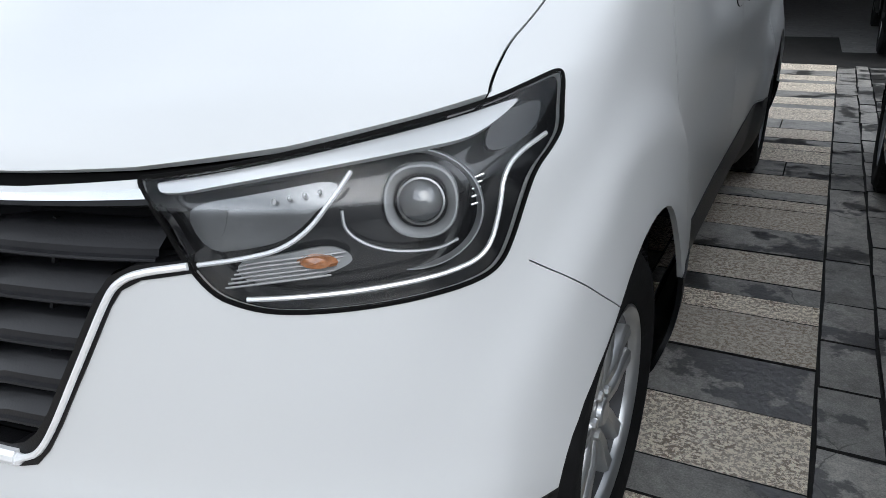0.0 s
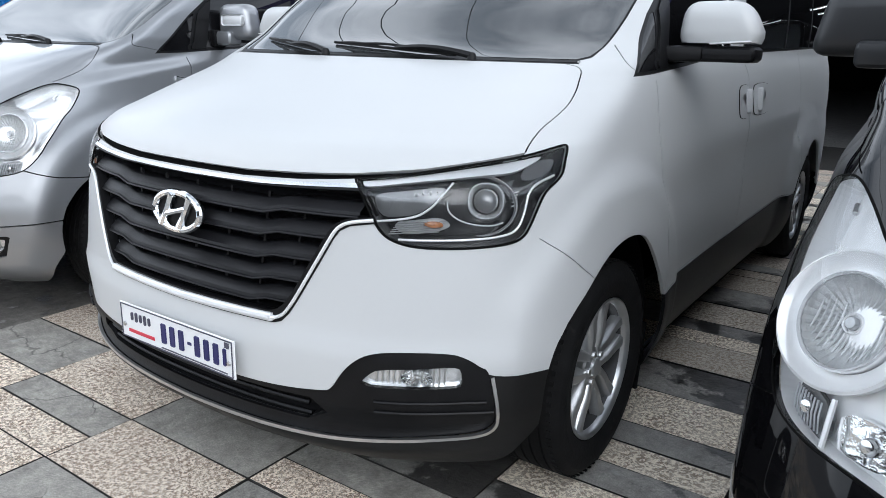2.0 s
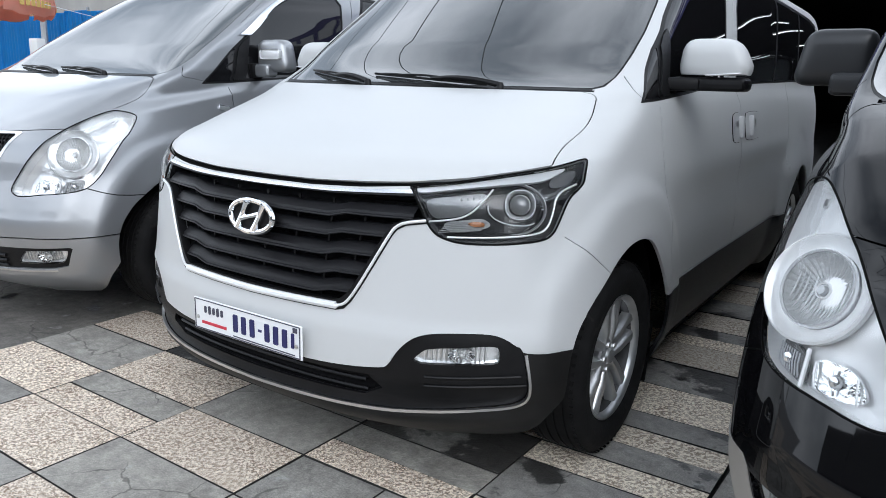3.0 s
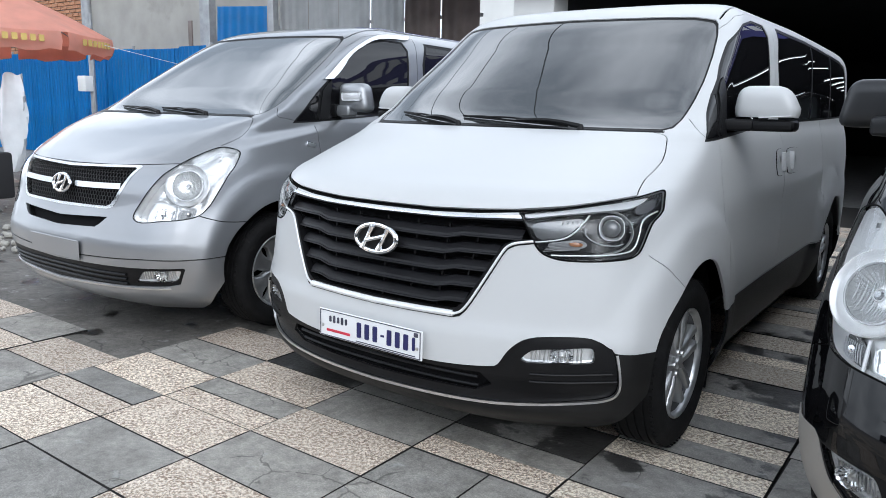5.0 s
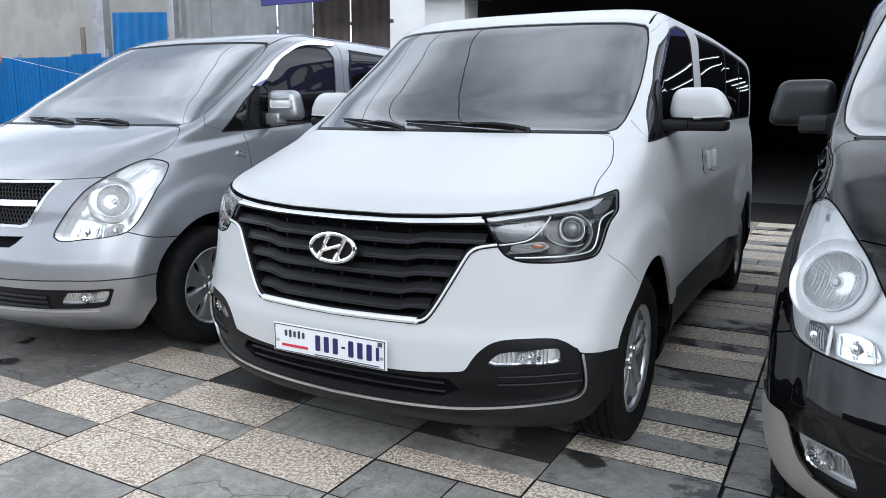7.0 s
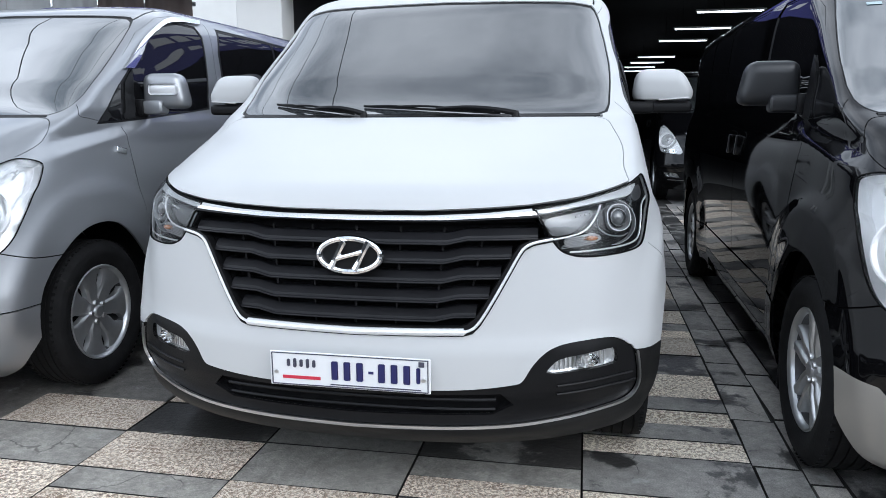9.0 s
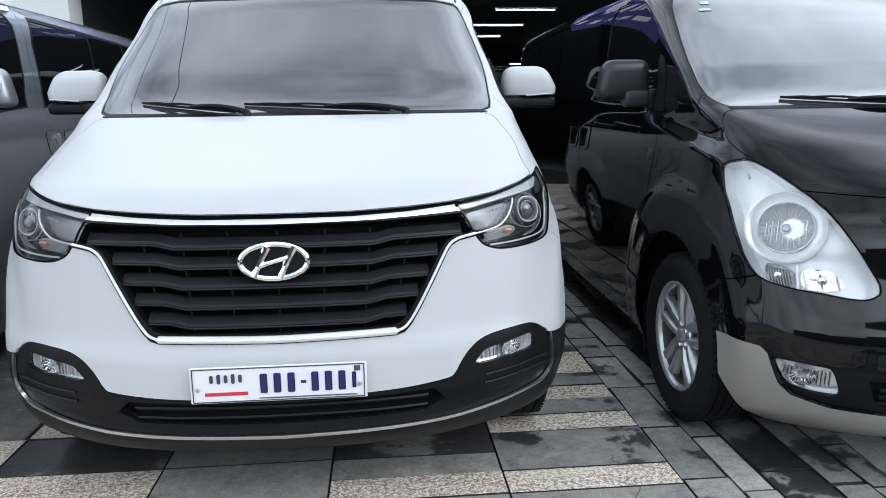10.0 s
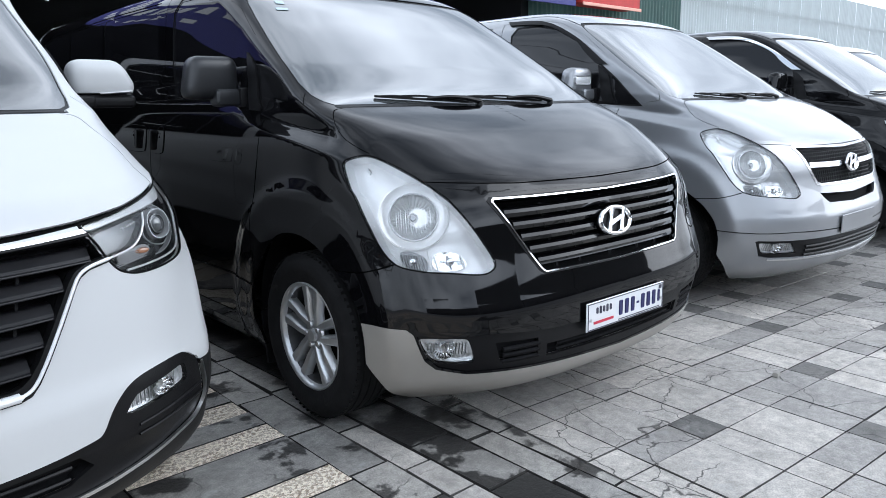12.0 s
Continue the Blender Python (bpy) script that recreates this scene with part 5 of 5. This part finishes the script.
wall_left = structure("wall_left", box(10.4, .3, 7, at=(-14.3, 10.6, 3.5)), "concrete", "weathered grey concrete wall behind the fence", "wall")
wall_brick = structure("wall_brick", box(9.0, .28, 7, at=(-24.2, 10.62, 3.5)), "mortar", "orange brick wall behind the fence", "wall")
brick_mesh = [bpy.data.meshes.new("brick") for _ in range(3)]
for k, me in enumerate(brick_mesh):
    b = box(.30, .05, .085 + .006 * k, .006, 1)
    b.to_mesh(me)
    b.free()
    me.materials.append(M["brick"])
for r in range(20):
    for c in range(14):
        ob = new("brick", brick_mesh[(r * 7 + c * 3) % 3])
        ob.parent = wall_brick
        ob.matrix_basis = pose(-19.90 - .325 * c - .16 * (r % 2), 10.465 + random.uniform(-.006, .006), 2.35 + .112 * r)
steel_column = tagged(part("steel_column", box(.34, .22, 6, .02, 1, at=(-12.56, 9.2, 3)), "steel"), "grey steel column by the blue fence", "column")
part("column_sheet", box(.12, .04, 1.0, at=(-13.0, 9.05, 2.75)), "rust_sheet", steel_column)
wall_pipe = tagged(part("wall_pipe", tube([(-19.5, 10.38, 0), (-19.5, 10.38, 6.5)], .15, 12), "steel"), "grey pipe between brick and concrete walls", "pipe")
blue_panel = tagged(part("blue_panel", sheet(1.60, 1.05, .28, .010, 1), "blue_sheet"), "loose blue metal panel on the wall", "panel")
blue_panel.matrix_basis = pose(-12.02, 9.0, 2.45, 0, 3, 0)
wall_shed = structure("wall_shed", box(5.4, .05, .06, at=(-7.9, 9.2, 3.0)), "steel", "grey corrugated metal shed wall", "wall")
for i in range(6):
    p = part("shed_sheet", sheet(.80, 6.0, .20, .010, 1, "wave"), "grey_sheet" if i < 4 else "rust_sheet", wall_shed)
    p.matrix_basis = pose(-10.10 + .82 * i, 9.1 + .01 * (i % 2), 0)
part("shed_post", box(.16, .16, 6, .01, 1, at=(-10.2, 9.0, 3)), "steel", wall_shed)

white_building = tagged(part("white_building", box(12, 6, 12, at=(-10.5, 28, 6)), "white_wall"), "white multi-storey building far behind the shed", "building")
for i in range(4):
    for j in range(3):
        w = part("window", box(.9, .06, 1.1, at=(-9.2 + 1.5 * i, 24.98, 3.6 + 2.6 * j)), "side_glass", white_building)
        for f in (-.3, 0, .3):
            part("window_bar", box(.05, .05, 1.1, at=(-9.2 + 1.5 * i + f, 24.93, 3.6 + 2.6 * j)), "white_wall", w)

# the open-fronted showroom behind the vans
column_front = structure("column_front", box(.70, .5, 4.4, .01, 1, at=(-3.82, 8.7, 2.2)), "white_wall", "white plastered column at the showroom front", "column")
# walls, ceiling and beam carry the room's darkness in their colour
structure("wall_west", box(.25, 24, 4.7, at=(-3.60, 20.9, 2.05)), "dark_wall", "showroom side wall with its shade in the near-black colour", "wall")
structure("wall_east", box(.25, 24.3, 4.7, at=(12.5, 20.9, 2.05)), "dark_wall", "showroom side wall with its shade in the near-black colour", "wall")
structure("wall_north", box(16.4, .25, 4.7, at=(4.5, 33, 2.05)), "dark_wall", "showroom back wall with its shade in the near-black colour", "wall")
structure("ceiling", box(16.4, 24.5, .2, at=(4.45, 21.0, 3.75)), "dark_wall", "showroom ceiling with its shade in the near-black colour", "ceiling")
structure("beam", box(17, .35, .9, at=(4.45, 8.65, 3.86)), "dark_wall", "beam over the showroom front, shade in its near-black colour", "beam")

for col in (3.4, 7.5):
    for r in range(8):
        y = 11.6 + 2.65 * r
        if col == 3.4 and r == 3:
            continue
        lamp = tagged(part("tube_light", box(1.16, .05, .035, .008, 1, at=(col, y, 3.0)), "white_wall"), "lit white fluorescent tube under the ceiling", "light", "ceiling tubes")
        part("glowing_tube", tube([(col - .55, y, 2.968), (col + .55, y, 2.968)], .014, 8), "tube", lamp)
        part("hanger", tube([(col - .4, y, 3.01), (col - .4, y, 3.66)], .004, 5), "cable", lamp)
        part("hanger", tube([(col + .4, y, 3.01), (col + .4, y, 3.66)], .004, 5), "cable", lamp)

sign = tagged(part("sign_banner", box(20.8, .04, 1.25, .006, 1, at=(3.15, 8.20, 3.86)), "banner"), "long dark blue shop banner with pale lettering over the opening", "sign")
random.seed(4)
x = -6.9
while x < 13.2:
    w = random.choice((.18, .22, .26, .34))
    part("bar", box(w, .01, .34, at=(x + w / 2, 8.175, 4.12)), "banner_ink", sign)
    if random.random() < .8:
        part("bar", box(w * .9, .01, .16, at=(x + w / 2, 8.175, 3.58)), "banner_ink", sign)
    x += w + random.choice((.07, .10, .24))

wall_right = structure("wall_right", box(28, .08, .1, at=(26.45, 8.75, 3.9)), "steel", "pale corrugated metal wall beyond the vans", "wall")
for i in range(30):
    p = part("wall_sheet", sheet(.93, 4.8, .155, .009, 1, "wave"), "green_sheet" if i < 7 else "pale_sheet", wall_right)
    p.matrix_basis = pose(12.5 + .91 * i, 8.65 + .012 * (i % 2), 0)
red_awning = tagged(part("red_awning", box(2.3, .5, 1.1, .03, 1, at=(14.85, 8.36, 3.86)), "red"), "red awning on the metal wall", "awning")
part("awning_edge", box(2.34, .03, .07, .008, 1, at=(14.85, 8.095, 3.30)), "canvas", red_awning)

# far side of the street: unseen houses added to darken the reflected horizon
for i, (x, w, h) in enumerate(((-40, 16, 8.5), (-24.2, 15.4, 9), (-8.9, 15, 8), (6.3, 15.2, 10), (22, 16, 8.6), (38.2, 16.2, 9.2))):
    house = tagged(part("shop_house", box(w, 8, h, .05, 1, at=(x, -34, h / 2)), "facade"), "plain unseen house added to darken reflections", "building", "street houses")
    part("shopfront", box(w * .86, .2, 3.0, at=(x, -29.95, 1.5)), "dark_wall", house)

# overhead cables
for i, (y, z, sag) in enumerate(((-1.0, 6.6, .5), (-1.4, 6.3, .7), (-1.9, 6.9, .4), (-2.6, 6.2, .8), (-.3, 7.2, .6))):
    pts = [(-30 + 3 * j, y + .12 * math.sin(j + i), z - sag * (1 - ((j - 10) / 10) ** 2) + .15 * math.sin(j * 1.7 + i)) for j in range(21)]
    tagged(part("overhead_cable", tube(pts, .014, 6), "cable"), "black overhead street cable", "cable", "overhead cables")
for i, (x, z) in enumerate(((-2.2, 5.6), (-3.0, 6.0), (-1.2, 6.4), (-4.4, 5.9))):
    pts = [(x - .13 * j + .25 * math.sin(j * .9 + i), 8.2 - 1.5 * j, 4.46 + (z - 3.96) * j / 12 - .35 * math.sin(math.pi * j / 12)) for j in range(13)]
    tagged(part("overhead_cable", tube(pts, .009, 6), "cable"), "black service cable from the shop front to the street", "cable", "overhead cables")
for x in (-30, 30):
    pole = tagged(part("utility_pole", tube([(x, -1.4, 0), (x, -1.4, 8)], [.16, .11], 14), "concrete"), "grey concrete utility pole", "pole", "utility poles")
    part("cross_arm", box(.08, 2.4, .1, at=(x, -1.4, 6.6)), "steel", pole)
for k, (a, b) in enumerate((((-3.3, 9.0, 3.55), (-8.5, 8.0, 4.2)), ((-3.0, 8.4, 3.1), (-5.6, 8.6, 4.4)))):
    pts = [tuple(Vector(a).lerp(Vector(b), t / 8) - Vector((0, 0, .35 * math.sin(math.pi * t / 8)))) for t in range(9)]
    tagged(part("loose_cable", tube(pts, .02, 6), "cable"), "black cable hanging by the showroom column", "cable")

# umbrella stall
umbrella = tagged(new("market_umbrella"), "faded red market umbrella with yellow print", "umbrella")
umbrella.matrix_basis = pose(-10.6, 3.55, .10, 0, 0, 8)
UR, UN = 1.75, 8
canopy = bmesh.new()
top = canopy.verts.new((0, 0, 3.02))
rims = []
for i in range(UN * 4):
    a = 2 * math.pi * i / (UN * 4)
    f = 1 - .05 * abs(math.sin(UN * a / 2))
    rims.append([canopy.verts.new((UR * f * q * math.cos(a), UR * f * q * math.sin(a), 3.02 - .80 * q + .05 * math.sin(math.pi * q) - .03 * abs(math.sin(UN * a / 2)))) for q in (.33, .66, 1.0)])
for i in range(UN * 4):
    a, b = rims[i], rims[(i + 1) % (UN * 4)]
    canopy.faces.new((top, a[0], b[0]))
    for j in range(2):
        canopy.faces.new((a[j], a[j + 1], b[j + 1], b[j]))
bmesh.ops.solidify(canopy, geom=canopy.faces[:], thickness=.006)
part("canopy", canopy, "canvas", umbrella)
for i in range(UN):
    a0, a1 = 2 * math.pi * i / UN + .03, 2 * math.pi * (i + 1) / UN - .03
    bm = bmesh.new()
    prev = None
    for j in range(9):
        a = a0 + (a1 - a0) * j / 8
        f = (1 - .05 * abs(math.sin(UN * a / 2))) * UR
        z = 2.22 - .03 * abs(math.sin(UN * a / 2))
        row = [bm.verts.new((f * k * math.cos(a), f * k * math.sin(a), zz)) for k, zz in ((1.0, z + .01), (1.015, z - .13), (.995, z - .25 + .02 * math.sin(j * 1.9 + i)))]
        if prev:
            for q in range(2):
                bm.faces.new((prev[q], prev[q + 1], row[q + 1], row[q]))
        prev = row
    bmesh.ops.solidify(bm, geom=bm.faces[:], thickness=.005)
    v = part("valance_flap", bm, "canvas", umbrella)
    am = (a0 + a1) / 2
    for q in range(7):
        a = am + (q - 3) * .065
        f = UR * .985
        part("print_bar", box(.07, .012, .09, at=(f * 1.018 * math.cos(a), f * 1.018 * math.sin(a), 2.10), turn=(0, 0, math.degrees(a) + 90)), "canvas_ink", v)
for i in range(UN):
    a = 2 * math.pi * i / UN
    part("rib", tube([(0, 0, 2.95), (UR * .95 * math.cos(a), UR * .95 * math.sin(a), 2.2)], .010, 6), "steel", umbrella)
part("pole", tube([(0, 0, -.1), (0, 0, 3.05)], .024, 10), "steel", umbrella)
part("foot", lathe([(.0005, .0), (.22, .0), (.26, -.04), (.26, -.1)], 24, axis="Z"), "concrete", umbrella)

film = bmesh.new()
prev = None
for j in range(15):
    z = 1.62 - 1.40 * j / 14
    w = .13 + .10 * math.sin(math.pi * min(1, j / 13)) - (.06 if j == 14 else 0)
    row = [film.verts.new((w * math.cos(a) * (1 + .12 * math.sin(5 * a + j)), .10 * math.sin(a), z + .02 * math.sin(3 * a))) for a in (2 * math.pi * q / 16 for q in range(16))]
    if prev:
        for q in range(16):
            film.faces.new((prev[q], prev[(q + 1) % 16], row[(q + 1) % 16], row[q]))
    prev = row
film_bag = tagged(part("hanging_film", film, "plastic_film"), "milky plastic sheet hanging under the umbrella", "plastic sheet")
film_bag.matrix_basis = pose(-9.62, 3.3, 0.1, 0, 4, 20)

meter_pole = tagged(part("meter_pole", tube([(-15.2, 7.9, 0), (-15.2, 7.9, 3.4)], .07, 10), "steel"), "grey pole with a white meter box by the fence", "pole")
part("meter_box", box(.34, .2, .36, .02, 2, at=(-15.26, 7.75, 1.78)), "white_wall", meter_pole)
tagged(part("guy_rope", tube([(-9.1, 4.2, 2.25), (-9.5, 6.2, 2.02), (-9.9, 8.4, 1.80)], .005, 5), "plastic_film"), "thin pale rope from the umbrella", "rope")
stall = tagged(part("stall_cart", box(.9, .55, .55, .04, 2, at=(-7.9, 2.0, .45)), "dark_wall"), "low dark grey stall cart on wheels", "cart")
for dx in (-.35, .35):
    part("castor", lathe([(.0005, -.03), (.08, -.03), (.09, 0), (.08, .03), (.0005, .03)], 16, axis="Y", at=(-7.9 + dx, 1.85, .09)), "rubber", stall)


# ---------------------------------------------------------------- pavement, piece by piece
def slab_mesh(w, h, material):
    b = bmesh.new()
    t = .05
    lo = [b.verts.new((x, y, -t)) for x, y in ((-w / 2, -h / 2), (w / 2, -h / 2), (w / 2, h / 2), (-w / 2, h / 2))]
    mid = [b.verts.new((x, y, -.004)) for x, y in ((-w / 2, -h / 2), (w / 2, -h / 2), (w / 2, h / 2), (-w / 2, h / 2))]
    c = .0012
    hi = [b.verts.new((x, y, 0)) for x, y in ((-w / 2 + c, -h / 2 + c), (w / 2 - c, -h / 2 + c), (w / 2 - c, h / 2 - c), (-w / 2 + c, h / 2 - c))]
    b.faces.new(hi)
    for i in range(4):
        j = (i + 1) % 4
        b.faces.new((mid[i], mid[j], hi[j], hi[i])).material_index = 1
        b.faces.new((lo[i], lo[j], mid[j], mid[i])).material_index = 1
    me = bpy.data.meshes.new("paving_slab")
    b.to_mesh(me)
    b.free()
    me.materials.append(M[material])
    me.materials.append(M["dust_joint" if material.startswith("slab") else "joint"])
    return me


slab_cache = {}


def lay(parent, cx, cy, w, h, material, m, gap=.0055, tilt=.25, twist=.0):
    key = (round(w, 3), round(h, 3), material)
    if key not in slab_cache:
        slab_cache[key] = slab_mesh(w - gap, h - gap, material)
    ob = new("paving_slab", slab_cache[key])
    ob.parent = parent
    ob.matrix_basis = m @ pose(cx, cy, random.uniform(-.003, .001), random.uniform(-tilt, tilt), random.uniform(-tilt, tilt), random.uniform(-twist, twist))


def joined(name, parent, rects, material, m, gap=.006):
    vs, fs = [], []
    for cx, cy, w, h in rects:
        z, a, b = random.uniform(-.003, .001), (w - gap) / 2, (h - gap) / 2
        k = len(vs)
        vs += [tuple(m @ Vector((cx + x, cy + y, zz))) for zz in (-.03, z) for x, y in ((-a, -b), (a, -b), (a, b), (-a, b))]
        fs += [(k + 4, k + 5, k + 6, k + 7)] + [(k + i, k + (i + 1) % 4, k + 4 + (i + 1) % 4, k + 4 + i) for i in range(4)]
    me = bpy.data.meshes.new(name)
    me.from_pydata(vs, [], fs)
    me.materials.append(M[material])
    ob = new(name, me)
    ob.parent = parent
    return tagged(ob, kind="stuff")


random.seed(11)
pavement_1 = structure("pavement_1", box(9.6, 17.2, .04, at=(-3.15, 2.56, -.042)), "joint", "pavement of grey slate and speckled granite slabs", "pavement")
yaw_1 = pose(0, 0, 0, 0, 0, -1.6)
PITCH, HALF = .612, .306
CYCLE = (("granite", 2), ("granite", 1), ("slate", 1), ("granite", 2), ("slate", 2))
SHIFT = {-1: 4, 0: 0, 1: 6, 2: 5, -2: 6, -3: 2, -4: 5, -5: 1, -6: 7, -7: 3}
# slate_soaked here: wet stone, with the van's ground shadow in its colour too
NEAR = {
    0: (("granite", 2), ("slate", 2), ("granite", 2), ("slate", 2), ("slate", 1), ("slate", 2)),
    -1: (("slate", 2), ("granite", 2), ("granite", 1), ("slate", 1), ("granite", 2), ("slate_soaked", 2)),
    1: (("granite", 2), ("slate", 2), ("slate", 2), ("granite", 1), ("slate", 1), ("slate_soaked", 2)),
    2: (("slate", 1), ("granite", 2), ("slate_wet", 1), ("slate", 2), ("granite_wet", 1), ("slate_wet", 2), ("granite_wet", 1), ("slate_wet", 1)),
    -2: (("granite", 2), ("granite", 1), ("slate", 1), ("granite", 2), ("slate", 2)),
}
far_slabs = {}
for c in range(-12, 3):
    x = -.195 + PITCH * c
    y = -.79 - 17 * HALF
    seq = []
    i = SHIFT.get(c, c * 3) % len(CYCLE)
    while y < 8.3:
        if abs(y - (-.79)) < .05 and c in NEAR:
            for kind, u in NEAR[c]:
                seq.append((kind, y, u * HALF / 2))
                y += u * HALF / 2
            continue
        kind, u = CYCLE[i % len(CYCLE)]
        h = u * HALF / 2
        if c in NEAR and y < -.79 < y + h - .05:
            h = -.79 - y
        if c == 2 and y > .5:
            kind = kind + "_wet" if kind in ("slate", "granite") else kind
        seq.append((kind, y, h))
        y += h
        i += 1
    for kind, y0, h in seq:
        if (c < -2 and y0 > -.08) or (c == -2 and y0 > .6) or (c == -1 and y0 > 1.0):
            continue
        if c >= -5 and -1.5 < y0 < 5.2 and not (c < 1 and y0 > 2.6):
            if kind.startswith("slate") and random.random() < .14 and h > .2:
                cut = random.uniform(.35, .65) * PITCH
                lay(pavement_1, x - PITCH / 2 + cut / 2, y0 + h / 2, cut, h, kind, yaw_1)
                lay(pavement_1, x + PITCH / 2 - (PITCH - cut) / 2, y0 + h / 2, PITCH - cut, h, kind, yaw_1)
            else:
                lay(pavement_1, x, y0 + h / 2, PITCH, h, kind, yaw_1)
        else:
            far_slabs.setdefault(kind, []).append((x, y0 + h / 2, PITCH, h))
for kind, rects in far_slabs.items():
    joined("far_slabs", pavement_1, rects, kind, yaw_1)

structure("yard", box(12, 10.2, .03, .004, 1, at=(-7.12, 4.90, -.024)), "yard", "bare stained concrete under the silver van", "ground")

# the worn strip between the two pavements
pavement_2 = structure("pavement_2", box(.80, 13.5, .04, at=(1.80, 2.9, -.049)), "joint", "worn wet strip of narrow dark slabs", "pavement")
yaw_2 = yaw_1 @ pose(1.337, 0, -.006)
for k, (x0, w) in enumerate(((0, .17), (.17, .12), (.29, .20), (.49, .13), (.62, .17))):
    y = -2.6 + .11 * k
    while y < 8.2:
        h = random.choice((.24, .31, .42, .55))
        kind = "slab" if k == 1 and -.85 < y < .12 else ("slate_wet", "slate_wet", "slate_soaked", "granite_wet" if h < .3 else "slate_wet", "slate_wet")[k]
        lay(pavement_2, x0 + w / 2, y + h / 2, w, h, kind, yaw_2, gap=.010, tilt=.7, twist=1.6)
        y += h

pavement_3 = structure("pavement_3", box(12.5, 8, .04, at=(8.3, -.4, -.044)), "dust_joint", "pavement of cracked pale slabs with small dark squares", "pavement")
yaw_3 = pose(2.08, -.50, 0, 0, 0, -5.5)
CELL, SMALL = .478, .165
far_cells = {}
for i in range(-1, 20):
    for j in range(-8, 8):
        cx, cy = i * CELL, j * CELL
        p = yaw_3 @ Vector((cx, cy, 0))
        if p.x < 1.86 or p.y > 3.2 or p.y < -4.2:
            continue
        big = CELL - SMALL
        for px, py, w, h, kind in ((cx, cy, SMALL, SMALL, "slab_dark"), (cx + CELL / 2, cy, big, SMALL, "slab"), (cx, cy + CELL / 2, SMALL, big, "slab"), (cx + CELL / 2, cy + CELL / 2, big, big, "slab")):
            if kind == "slab_dark" and random.random() < .35:
                kind = "slab"
            if p.x < 4.9 and -2.2 < p.y < .8:
                lay(pavement_3, px, py, w, h, kind, yaw_3, gap=.004, tilt=.25, twist=.4)
            else:
                far_cells.setdefault(kind, []).append((px, py, w, h))
for kind, rects in far_cells.items():
    joined("far_slabs", pavement_3, rects, kind, yaw_3)

pebble = tagged(part("pebble", box(.035, .03, .025, .010, 2, at=(3.3, -.55, .010)), "concrete"), "small grey stone lying on the slabs", "stone")

# loose rubble by the stall
rubble = bmesh.new()
random.seed(21)
for i in range(260):
    r = random.uniform(.012, .05)
    box(r * 2, r * 1.6, r * 1.1, r * .3, 1, at=(random.gauss(-5.6, 1.0), random.gauss(2.2, .7), r * .45), turn=(random.uniform(-20, 20), random.uniform(-20, 20), random.uniform(0, 180)), bm=rubble)
tagged(part("rubble", rubble, "concrete"), "scattered grey rubble and dry leaves on the yard", "rubble", kind="stuff")
